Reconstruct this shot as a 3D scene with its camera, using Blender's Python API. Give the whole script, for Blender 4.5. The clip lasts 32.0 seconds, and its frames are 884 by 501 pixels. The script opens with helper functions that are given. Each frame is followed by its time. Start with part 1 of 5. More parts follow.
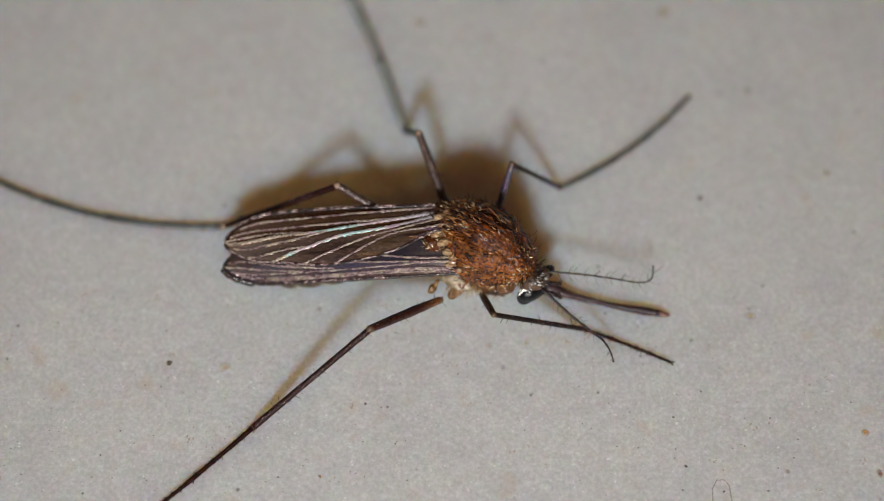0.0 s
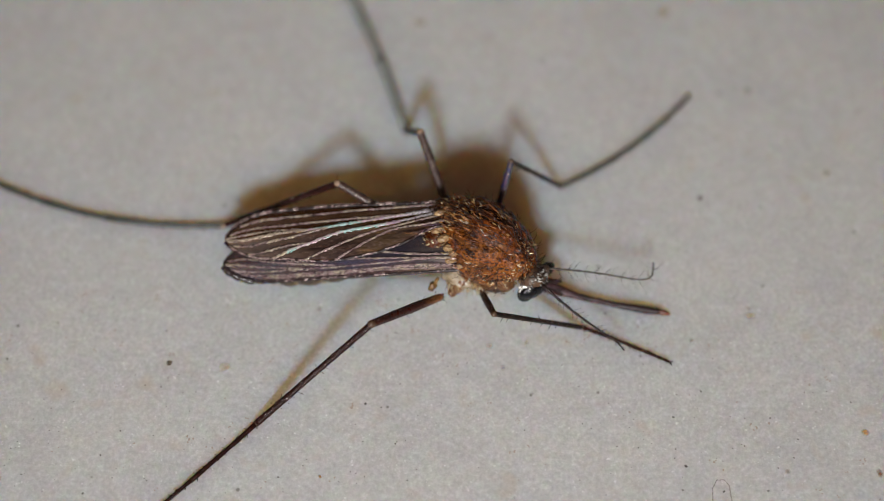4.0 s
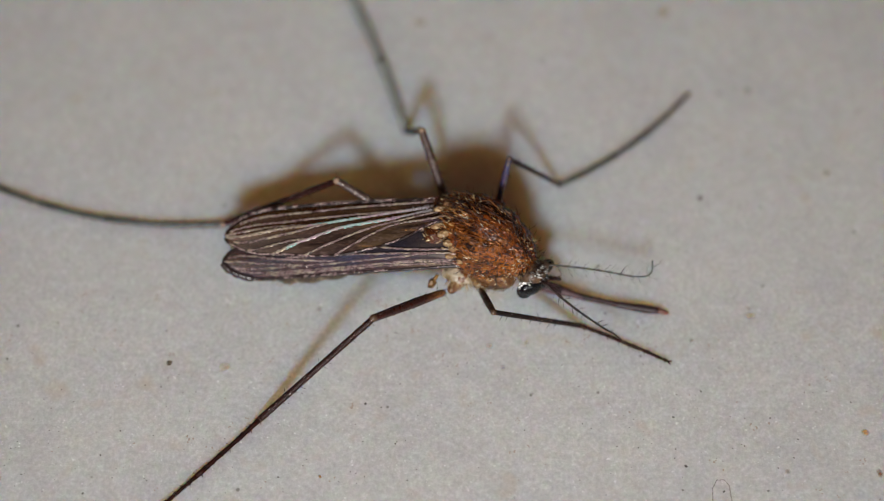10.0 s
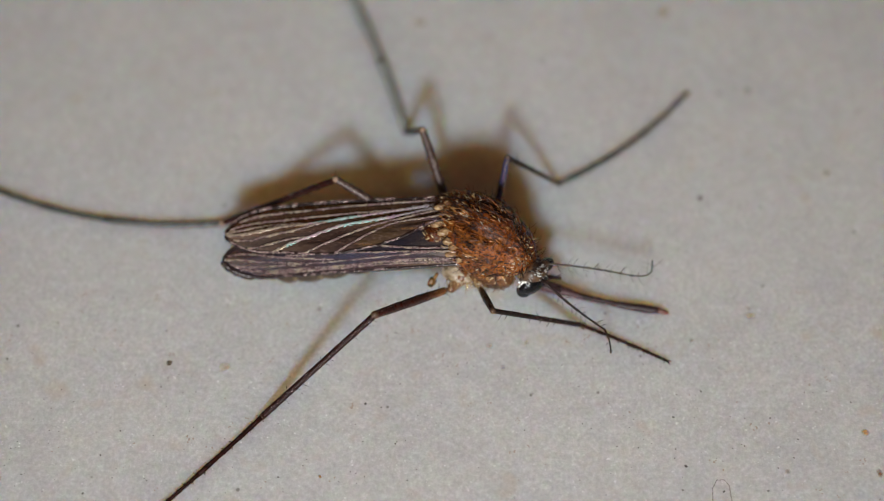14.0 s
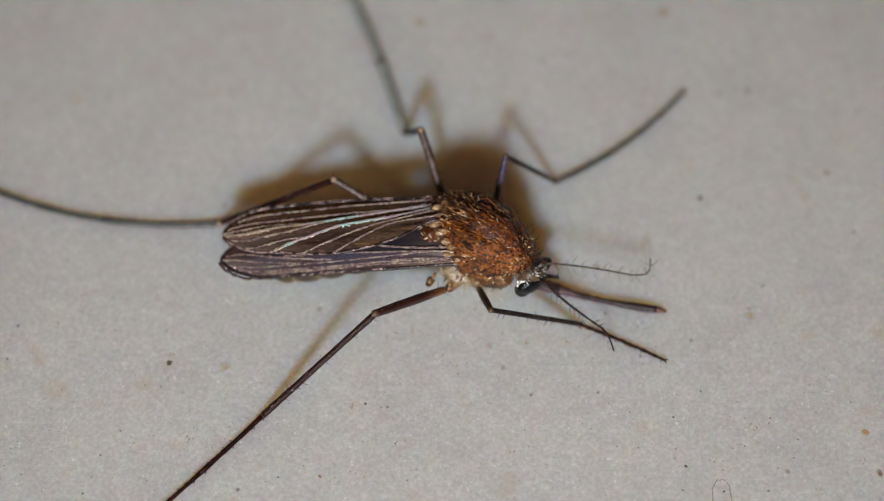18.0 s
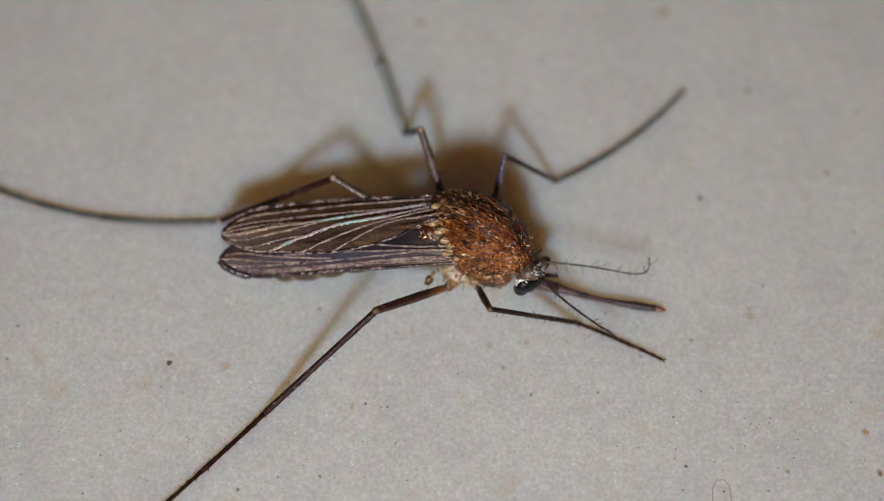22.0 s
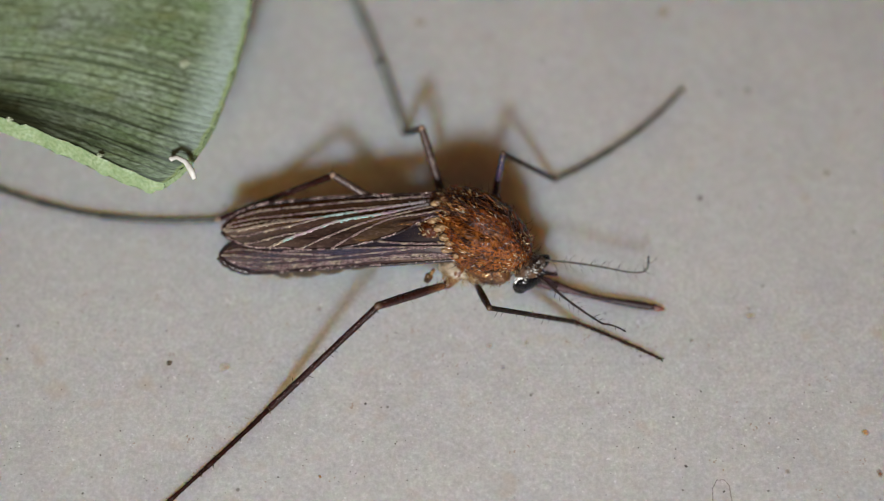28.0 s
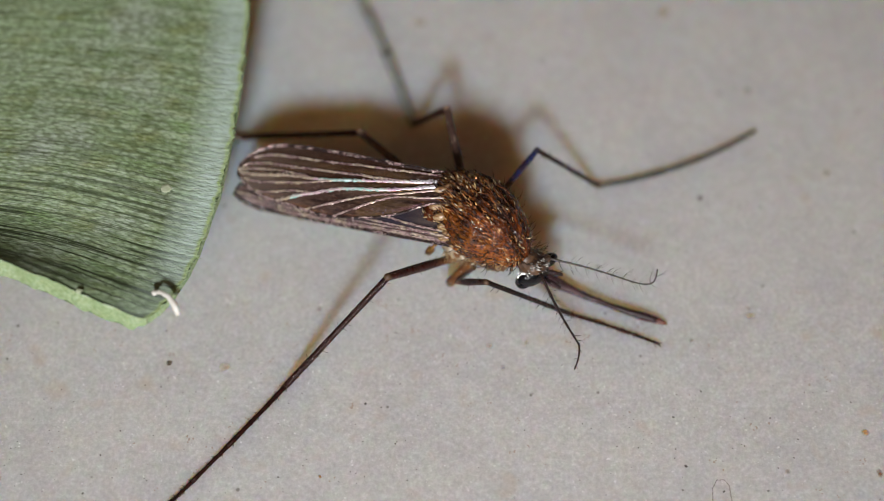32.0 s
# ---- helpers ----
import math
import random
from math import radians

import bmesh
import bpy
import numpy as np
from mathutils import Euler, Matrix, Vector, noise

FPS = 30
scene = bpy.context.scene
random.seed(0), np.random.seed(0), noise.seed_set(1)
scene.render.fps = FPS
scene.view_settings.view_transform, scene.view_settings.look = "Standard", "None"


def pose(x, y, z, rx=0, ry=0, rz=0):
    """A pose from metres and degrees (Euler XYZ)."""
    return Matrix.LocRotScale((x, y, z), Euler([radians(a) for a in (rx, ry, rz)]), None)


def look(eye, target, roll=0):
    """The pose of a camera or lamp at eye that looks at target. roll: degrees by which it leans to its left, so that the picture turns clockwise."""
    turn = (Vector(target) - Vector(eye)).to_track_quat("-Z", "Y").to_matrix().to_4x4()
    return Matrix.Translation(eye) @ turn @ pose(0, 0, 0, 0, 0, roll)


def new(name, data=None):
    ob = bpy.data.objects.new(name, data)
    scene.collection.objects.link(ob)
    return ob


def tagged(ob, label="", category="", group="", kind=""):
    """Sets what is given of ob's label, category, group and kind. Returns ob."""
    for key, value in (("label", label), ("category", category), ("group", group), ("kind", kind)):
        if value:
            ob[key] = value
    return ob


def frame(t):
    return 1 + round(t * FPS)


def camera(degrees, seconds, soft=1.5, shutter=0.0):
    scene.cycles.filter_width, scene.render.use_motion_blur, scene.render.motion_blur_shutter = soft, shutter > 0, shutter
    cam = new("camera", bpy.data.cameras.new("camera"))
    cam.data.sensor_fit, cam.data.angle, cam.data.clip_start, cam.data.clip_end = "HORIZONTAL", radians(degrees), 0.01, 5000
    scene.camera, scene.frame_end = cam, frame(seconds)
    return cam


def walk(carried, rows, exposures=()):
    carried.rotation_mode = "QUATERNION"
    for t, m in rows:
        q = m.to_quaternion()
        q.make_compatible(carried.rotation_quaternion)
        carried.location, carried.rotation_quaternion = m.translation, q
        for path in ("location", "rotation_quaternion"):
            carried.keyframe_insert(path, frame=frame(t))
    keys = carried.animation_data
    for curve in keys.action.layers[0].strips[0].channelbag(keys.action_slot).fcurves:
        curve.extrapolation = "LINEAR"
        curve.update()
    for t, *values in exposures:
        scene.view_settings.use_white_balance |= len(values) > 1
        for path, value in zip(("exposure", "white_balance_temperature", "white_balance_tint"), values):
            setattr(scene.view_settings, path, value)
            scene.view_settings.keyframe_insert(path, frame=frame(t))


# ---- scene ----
MM = 0.001
D = 0.0293
EYE = (0.0, -D * math.cos(radians(62)), D * math.sin(radians(62)))

cam = camera(30, 32.0, soft=0.5)
cam.data.dof.use_dof = True
cam.data.dof.focus_distance = 0.0276
cam.data.dof.aperture_fstop = 46.0
walk(cam, [(0.0, look(EYE, (0, 0, 0))), (32.0, look(EYE, (0, 0, 0)))],
     [(0, 0, 6500, 10), (27.5, 0, 6500, 10), (29, 0.02, 6500, 12.5), (30, 0.02, 6500, 12.5), (30.6, 0.03, 6480, 15), (31, 0.03, 6480, 16), (31.5, 0.02, 6500, 13), (32, 0.05, 6500, 11.5)])

# ---- light: one small lamp beside the camera, and the dim warm room ----
world = bpy.data.worlds.new("dim_room")
world.use_nodes = True
scene.world = world
world.node_tree.nodes["Background"].inputs["Color"].default_value = (1.0, 0.66, 0.38, 1)
world.node_tree.nodes["Background"].inputs["Strength"].default_value = 0.074

lamp_data = bpy.data.lights.new("lamp", "AREA")
lamp_data.shape, lamp_data.size, lamp_data.energy = "DISK", 0.0118, 0.0101
lamp_data.spread = radians(60)
lamp_data.color = (0.985, 0.985, 0.992)
lamp = new("lamp", lamp_data)
lamp.matrix_world = look((-0.0040, -0.0714, 0.0549), (0, 0, 0.0))


# ---- materials ----
class Net:
    """A small helper to wire a node material."""

    def __init__(self, name):
        self.m = bpy.data.materials.new(name)
        self.m.use_nodes = True
        self.t = self.m.node_tree
        self.bsdf = self.t.nodes["Principled BSDF"]
        self.coord = self.t.nodes.new("ShaderNodeTexCoord")

    def n(self, kind):
        return self.t.nodes.new(kind)

    def link(self, a, b):
        self.t.links.new(a, b)

    def mapped(self, scale, rot=(0, 0, 0), out="Object"):
        mp = self.n("ShaderNodeMapping")
        mp.inputs["Scale"].default_value = scale
        mp.inputs["Rotation"].default_value = [radians(a) for a in rot]
        self.link(self.coord.outputs[out], mp.inputs["Vector"])
        return mp.outputs["Vector"]

    def noise(self, scale, detail=3, vec=None, rough=0.55):
        nz = self.n("ShaderNodeTexNoise")
        nz.inputs["Scale"].default_value = scale
        nz.inputs["Detail"].default_value = detail
        nz.inputs["Roughness"].default_value = rough
        self.link(vec if vec is not None else self.coord.outputs["Object"], nz.inputs["Vector"])
        return nz.outputs["Fac"]

    def cells(self, scale, vec=None, out="Distance"):
        vo = self.n("ShaderNodeTexVoronoi")
        vo.inputs["Scale"].default_value = scale
        self.link(vec if vec is not None else self.coord.outputs["Object"], vo.inputs["Vector"])
        return vo.outputs[out]

    def ramp(self, fac, stops):
        r = self.n("ShaderNodeValToRGB")
        e = r.color_ramp.elements
        while len(e) < len(stops):
            e.new(0.5)
        for el, (p, c) in zip(e, stops):
            el.position = p
            el.color = (*c, 1) if len(c) == 3 else c
        self.link(fac, r.inputs["Fac"])
        return r.outputs["Color"]

    def step(self, fac, a, b, lo=0.0, hi=1.0):
        r = self.n("ShaderNodeMapRange")
        for k, v in zip(("From Min", "From Max", "To Min", "To Max"), (a, b, lo, hi)):
            r.inputs[k].default_value = v
        self.link(fac, r.inputs["Value"])
        return r.outputs["Result"]

    def mix(self, fac, a, b, blend="MIX"):
        mx = self.n("ShaderNodeMix")
        mx.data_type, mx.blend_type = "RGBA", blend
        for sock, v in ((mx.inputs[0], fac), (mx.inputs[6], a), (mx.inputs[7], b)):
            if isinstance(v, (int, float)):
                sock.default_value = v
            elif isinstance(v, tuple):
                sock.default_value = (*v, 1)
            else:
                self.link(v, sock)
        return mx.outputs[2]

    def times(self, a, b):
        mt = self.n("ShaderNodeMath")
        mt.operation = "MULTIPLY"
        for sock, v in ((mt.inputs[0], a), (mt.inputs[1], b)):
            if isinstance(v, (int, float)):
                sock.default_value = v
            else:
                self.link(v, sock)
        return mt.outputs[0]

    def bump(self, height, strength, distance):
        b = self.n("ShaderNodeBump")
        b.inputs["Strength"].default_value = strength
        b.inputs["Distance"].default_value = distance
        self.link(height, b.inputs["Height"])
        self.link(b.outputs["Normal"], self.bsdf.inputs["Normal"])

    def set(self, **values):
        for k, v in values.items():
            sock = self.bsdf.inputs[k.replace("_", " ")]
            if hasattr(v, "is_linked"):
                self.link(v, sock)
            else:
                sock.default_value = (*v, 1) if isinstance(v, tuple) and len(v) == 3 and sock.type == "RGBA" else v
        return self


def tile_material():
    k = Net("pale_speckled_stone")
    grain = k.ramp(k.noise(13000, 5, rough=0.75), [(0.28, (0.425, 0.418, 0.408)), (0.5, (0.53, 0.523, 0.51)), (0.72, (0.665, 0.658, 0.644))])
    cloud = k.ramp(k.noise(700, 3), [(0.3, (0.93, 0.93, 0.94)), (0.55, (1, 1, 1)), (0.8, (1.04, 1.03, 1.0))])
    col = k.mix(1.0, grain, cloud, "MULTIPLY")
    mottle = k.ramp(k.noise(4200, 3, k.mapped((1, 1, 1), (0, 0, 12))), [(0.35, (0.95, 0.95, 0.95)), (0.5, (1, 1, 1)), (0.68, (1.07, 1.07, 1.08))])
    col = k.mix(1.0, col, mottle, "MULTIPLY")
    stain = k.step(k.noise(1150, 2, k.mapped((1, 1, 1), (0, 0, 33))), 0.64, 0.78)
    col = k.mix(k.times(stain, 0.55), col, (0.50, 0.40, 0.29))
    rosy = k.step(k.noise(1700, 2, k.mapped((1, 1.2, 1), (0, 0, 71)), rough=0.7), 0.60, 0.78)
    col = k.mix(k.times(rosy, 0.35), col, (0.50, 0.38, 0.33))
    fleck = k.step(k.noise(12500, 2, k.mapped((1, 1, 1), (0, 0, 64)), rough=0.6), 0.62, 0.74)
    some = k.step(k.noise(2600, 2), 0.44, 0.60, 0.15, 1.0)
    col = k.mix(k.times(k.times(fleck, some), 0.75), col, (0.86, 0.86, 0.85))
    spark = k.times(k.step(k.cells(7000, k.mapped((1, 1.3, 1), (0, 0, 8))), 0.13, 0.06), k.step(k.noise(3600, 1), 0.60, 0.66))
    col = k.mix(k.times(spark, 0.9), col, (0.92, 0.92, 0.91))
    dot = k.step(k.cells(2100, k.mapped((1, 1, 1), (0, 0, 17))), 0.085, 0.05)
    few = k.step(k.noise(900, 1, k.mapped((1, 1, 1), (0, 0, 50))), 0.5, 0.56)
    col = k.mix(k.times(k.times(dot, few), 0.7), col, (0.10, 0.08, 0.06))
    k.set(Base_Color=col, Roughness=k.step(k.noise(9000, 2), 0.3, 0.7, 0.42, 0.62), IOR=1.5)
    k.bsdf.inputs["Subsurface Weight"].default_value = 0.95
    k.bsdf.inputs["Subsurface Radius"].default_value = (1.8, 0.92, 0.42)
    k.bsdf.inputs["Subsurface Scale"].default_value = 0.0015
    k.bump(k.noise(14000, 3), 0.35, 0.00002)
    return k.m


def plain(name, base, dark, rough=0.45, scale=9000, metal=0.0, film=0.0, spec=0.5, bump=0.25, stretch=(1, 1, 1), subsurface=0.0, fade=0.0, ior=1.5, film_ior=1.56, coat=0.0):
    """A two-tone natural surface with fine grain and broad blotches."""
    k = Net(name)
    vec = k.mapped(stretch)
    fine = k.step(k.noise(scale, 3, vec), 0.3, 0.7)
    broad = k.step(k.noise(scale * 0.14, 2, vec), 0.35, 0.65)
    col = k.mix(fine, dark, base)
    col = k.mix(k.times(broad, 0.4), col, dark)
    k.set(Base_Color=col, Metallic=metal, Roughness=k.step(fine, 0, 1, rough + 0.12, max(0.05, rough - 0.1)))
    k.bsdf.inputs["Specular IOR Level"].default_value = spec
    k.bsdf.inputs["IOR"].default_value = ior
    k.bsdf.inputs["Coat Weight"].default_value = coat
    k.bsdf.inputs["Coat Roughness"].default_value = 0.22
    if film:
        k.link(k.step(broad, 0, 1, film * 0.8, film * 1.2), k.bsdf.inputs["Thin Film Thickness"])
        k.bsdf.inputs["Thin Film IOR"].default_value = film_ior
    if subsurface:
        k.bsdf.inputs["Subsurface Weight"].default_value = subsurface
        k.bsdf.inputs["Subsurface Radius"].default_value = (1.0, 0.5, 0.25)
        k.bsdf.inputs["Subsurface Scale"].default_value = 0.0003
    if fade:
        mp = k.n("ShaderNodeMapping")
        mp.inputs["Location"].default_value = (-0.5, -0.5, 0)
        mp.inputs["Scale"].default_value = (1, 1, 0)
        k.link(k.coord.outputs["Generated"], mp.inputs["Vector"])
        far = k.n("ShaderNodeVectorMath")
        far.operation = "LENGTH"
        k.link(mp.outputs["Vector"], far.inputs[0])
        k.link(k.times(k.step(far.outputs["Value"], 0.46, 0.12, 0, fade), k.step(fine, 0, 1, 0.55, 1.0)), k.bsdf.inputs["Alpha"])
    k.bump(fine, bump, 0.00002)
    return k.m


def thorax_material():
    """Glossy amber cuticle with dark bands along the back; the surface map runs along and round the thorax."""
    k = Net("amber_brown_cuticle")
    band = k.step(k.noise(1.0, 3, k.mapped((1.6, 21.0, 1), out="UV"), 0.6), 0.44, 0.56)
    lump = k.step(k.noise(4200, 3), 0.36, 0.64)
    fine = k.noise(17000, 3, rough=0.7)
    sep = k.n("ShaderNodeSeparateXYZ")
    k.link(k.coord.outputs["UV"], sep.inputs[0])
    col = k.mix(band, (0.014, 0.0035, 0.0015), (0.18, 0.040, 0.006))
    flank = k.step(sep.outputs["Y"], 0.24, 0.36, 0, 0.7)
    col = k.mix(k.times(flank, lump), col, (0.36, 0.114, 0.016))
    col = k.mix(k.step(fine, 0.52, 0.38, 0, 0.85), col, (0.014, 0.004, 0.002))
    k.set(Base_Color=col, Roughness=k.step(fine, 0.3, 0.7, 0.26, 0.10))
    k.bsdf.inputs["Specular IOR Level"].default_value = 0.4
    k.bsdf.inputs["Subsurface Weight"].default_value = 0.06
    k.bsdf.inputs["Subsurface Radius"].default_value = (1.0, 0.4, 0.15)
    k.bsdf.inputs["Subsurface Scale"].default_value = 0.0002
    k.bump(k.noise(15000, 3, rough=0.6), 1.0, 0.000045)
    return k.m


def membrane_material(name, dense, painted_sheen=0.0, deep=0.0):
    """A smoky skin: tinted see-through film with a dull brown body and a faint colour play."""
    k = Net(name)
    tone = k.noise(2200, 4, k.mapped((0.45, 1.6, 1)))
    col = k.ramp(tone, [(0.3, (0.050, 0.030, 0.031)), (0.5, (0.105, 0.068, 0.056)), (0.64, (0.155, 0.105, 0.060)), (0.78, (0.24, 0.175, 0.080))])
    streak = k.noise(9000, 3, k.mapped((0.10, 1.0, 0.6), (0, 0, 3)))
    col = k.mix(k.step(streak, 0.56, 0.42, 0, 0.8), col, (0.030, 0.019, 0.018))
    gilt = k.step(k.noise(1500, 2, k.mapped((0.7, 1.2, 1), (0, 0, 40))), 0.55, 0.72, 0, 0.55)
    col = k.mix(gilt, col, (0.24, 0.16, 0.055))
    speck = k.step(k.noise(21000, 2, k.mapped((0.6, 1.3, 1))), 0.5, 0.7, 0, 0.55)
    col = k.mix(speck, col, (0.32, 0.225, 0.19))
    sep = k.n("ShaderNodeSeparateXYZ")
    k.link(k.coord.outputs["Object"], sep.inputs[0])
    col = k.mix(k.step(sep.outputs["X"], -0.0030, -0.0043, 0, 0.6), col, (0.30, 0.25, 0.225))
    if deep:
        col = k.mix(deep, col, (0.055, 0.030, 0.030))
        col = k.mix(k.times(k.step(sep.outputs["X"], -0.0016, -0.0007, 0, 0.85), k.step(streak, 0.34, 0.52)), col, (0.40, 0.32, 0.24))
    # the bluish gloss of the lower wing is put into the base colour as a navy band
    if painted_sheen:
        band = k.times(k.step(sep.outputs["Y"], -0.00047, -0.00037, 0, painted_sheen), k.step(k.noise(1300, 2), 0.3, 0.6, 0.4, 1.0))
        col = k.mix(band, col, (0.050, 0.053, 0.088))
    k.set(Base_Color=col, Roughness=k.step(k.noise(9000, 3), 0.3, 0.7, 0.34, 0.22), IOR=1.55)
    k.link(k.step(k.noise(900, 2), 0.3, 0.7, 190, 380), k.bsdf.inputs["Thin Film Thickness"])
    k.bsdf.inputs["Thin Film IOR"].default_value = 1.42
    k.bump(k.noise(15000, 2), 0.5, 0.00003)
    clear = k.n("ShaderNodeBsdfTransparent")
    clear.inputs["Color"].default_value = (0.76, 0.55, 0.30, 1)
    both = k.n("ShaderNodeMixShader")
    k.link(k.step(tone, 0.3, 0.75, dense, dense - 0.16), both.inputs[0])
    k.link(clear.outputs[0], both.inputs[1])
    k.link(k.bsdf.outputs[0], both.inputs[2])
    k.link(both.outputs[0], k.t.nodes["Material Output"].inputs["Surface"])
    return k.m


def leaf_material():
    k = Net("green_leaf_blade")
    sep = k.n("ShaderNodeSeparateXYZ")
    k.link(k.coord.outputs["UV"], sep.inputs[0])
    vein = k.noise(1.0, 3, k.mapped((3.0, 130.0, 1), out="UV"))
    cross = k.noise(1.0, 2, k.mapped((40.0, 120.0, 1), out="UV"))
    dash = k.noise(1.0, 2, k.mapped((22.0, 230.0, 1), out="UV"))
    broad = k.noise(1.0, 3, k.mapped((9.0, 7.0, 1), out="UV"))
    patch = k.noise(1.0, 3, k.mapped((16.0, 26.0, 1), (0, 0, 20), out="UV"))
    bead = k.cells(1.0, k.mapped((62.0, 150.0, 1), out="UV"))
    col = k.ramp(vein, [(0.28, (0.14, 0.21, 0.095)), (0.46, (0.27, 0.365, 0.215)), (0.60, (0.38, 0.48, 0.32)), (0.78, (0.52, 0.60, 0.49))])
    col = k.mix(k.step(bead, 0.55, 0.15, 0, 0.22), col, (0.42, 0.50, 0.32))
    col = k.mix(k.step(cross, 0.45, 0.75, 0, 0.4), col, (0.18, 0.22, 0.065))
    col = k.mix(k.step(patch, 0.52, 0.70, 0, 0.6), col, (0.22, 0.24, 0.065))
    col = k.mix(k.step(patch, 0.44, 0.30, 0, 0.5), col, (0.20, 0.34, 0.10))
    col = k.mix(k.step(broad, 0.48, 0.70, 0, 0.6), col, (0.46, 0.51, 0.46))
    col = k.mix(k.step(dash, 0.44, 0.33, 0, 0.75), col, (0.055, 0.075, 0.026))
    net = k.cells(1.0, k.mapped((120.0, 250.0, 1), (0, 0, 4), out="UV"))
    col = k.mix(k.step(net, 0.42, 0.72, 0, 0.6), col, (0.085, 0.115, 0.042))
    col = k.mix(k.step(net, 0.24, 0.08, 0, 0.6), col, (0.50, 0.56, 0.49))
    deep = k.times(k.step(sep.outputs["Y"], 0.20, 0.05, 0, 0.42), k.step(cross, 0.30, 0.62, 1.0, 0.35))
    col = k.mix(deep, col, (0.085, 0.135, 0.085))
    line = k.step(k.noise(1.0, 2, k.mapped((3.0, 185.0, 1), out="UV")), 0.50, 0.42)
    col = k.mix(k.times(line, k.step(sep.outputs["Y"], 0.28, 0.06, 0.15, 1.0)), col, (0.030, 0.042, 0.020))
    rim = k.times(k.step(sep.outputs["X"], 0.062, 0.022), k.step(sep.outputs["Y"], 0.02, 0.09, 0.3, 1.0))
    col = k.mix(k.times(rim, k.step(cross, 0.3, 0.6, 0.4, 0.9)), col, (0.44, 0.55, 0.49))
    col = k.mix(k.times(k.step(sep.outputs["X"], 0.007, 0.003), k.step(cross, 0.3, 0.6, 0.5, 1.0)), col, (0.34, 0.45, 0.19))
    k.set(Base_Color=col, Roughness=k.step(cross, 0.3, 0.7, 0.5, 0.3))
    k.bsdf.inputs["Subsurface Weight"].default_value = 0.08
    k.bsdf.inputs["Subsurface Radius"].default_value = (0.5, 1.0, 0.25)
    k.bsdf.inputs["Subsurface Scale"].default_value = 0.0003
    k.bump(k.noise(1.0, 3, k.mapped((95.0, 230.0, 1), out="UV")), 0.6, 0.00005)
    return k.m


def scale_material(name, stops, rough, metal):
    """Overlapping scales, each with a tone of its own."""
    k = Net(name)
    geo = k.n("ShaderNodeNewGeometry")
    col = k.ramp(geo.outputs["Random Per Island"], stops)
    fine = k.noise(20000, 2)
    col = k.mix(k.step(fine, 0.4, 0.7, 0, 0.25), col, (0.10, 0.06, 0.05))
    k.set(Base_Color=col, Metallic=metal, Roughness=k.step(fine, 0.3, 0.7, rough + 0.08, rough - 0.06))
    k.bump(fine, 0.2, 0.00002)
    return k.m


def painted_sheen_material(name):
    """Scales with their sheen painted into the base colour: it drifts from lilac over pink and cream to blue-green."""
    k = Net(name)
    geo = k.n("ShaderNodeNewGeometry")
    drift = k.noise(1500, 2, k.mapped((1, 1.6, 1)))
    hue = k.n("ShaderNodeMath")
    hue.operation = "ADD"
    k.link(k.times(drift, 0.86), hue.inputs[0])
    k.link(k.times(geo.outputs["Random Per Island"], 0.14), hue.inputs[1])
    col = k.ramp(hue.outputs[0], [(0.33, (0.30, 0.20, 0.30)), (0.42, (0.66, 0.40, 0.55)), (0.50, (0.82, 0.72, 0.64)), (0.57, (0.34, 0.78, 0.73)), (0.66, (0.90, 0.92, 0.92)), (0.78, (0.55, 0.42, 0.62))])
    fine = k.noise(20000, 2)
    k.set(Base_Color=col, Metallic=0.45, Roughness=k.step(fine, 0.3, 0.7, 0.46, 0.30))
    k.bump(fine, 0.2, 0.00002)
    return k.m


def femur_material():
    """Dark maroon near the knee, clear amber towards the body."""
    k = Net("amber_based_upper_leg")
    sep = k.n("ShaderNodeSeparateXYZ")
    k.link(k.coord.outputs["Object"], sep.inputs[0])
    fine = k.noise(15000, 3)
    mottle = k.times(k.step(k.noise(6000, 3), 0.35, 0.6, 0.35, 1.0), k.step(sep.outputs["X"], 0.0011, 0.0017))
    col = k.mix(k.step(fine, 0.35, 0.65), (0.010, 0.003, 0.003), (0.055, 0.014, 0.009))
    col = k.mix(mottle, col, (0.30, 0.115, 0.026))
    k.set(Base_Color=col, Roughness=k.step(fine, 0.3, 0.7, 0.42, 0.22))
    k.bump(fine, 0.5, 0.00002)
    return k.m


TILE = tile_material()
FEMUR_AMBER = femur_material()
THORAX = thorax_material()
MEMBRANE = membrane_material("smoky_wing_membrane", 0.48)
MEMBRANE_LOW = membrane_material("dark_wing_membrane", 0.60, 0.85, 0.55)
LEAF = leaf_material()
SCALE_GOLD = scale_material("golden_scale", [(0.0, (0.14, 0.040, 0.008)), (0.4, (0.42, 0.16, 0.035)), (0.72, (0.74, 0.46, 0.17)), (0.9, (0.96, 0.88, 0.68))], 0.17, 0.5)
SCALE_COPPER = scale_material("copper_hair", [(0.0, (0.10, 0.026, 0.007)), (0.5, (0.34, 0.10, 0.022)), (1.0, (0.62, 0.25, 0.07))], 0.25, 0.3)
SCALE_BROWN = scale_material("brown_scale", [(0.0, (0.008, 0.003, 0.002)), (0.55, (0.024, 0.007, 0.004)), (0.85, (0.10, 0.026, 0.008)), (1.0, (0.24, 0.075, 0.018))], 0.28, 0.1)
SCALE_WHITE = scale_material("silvery_scale", [(0.0, (0.05, 0.045, 0.04)), (0.35, (0.22, 0.20, 0.18)), (0.7, (0.60, 0.58, 0.53)), (1.0, (0.86, 0.85, 0.80))], 0.24, 0.3)
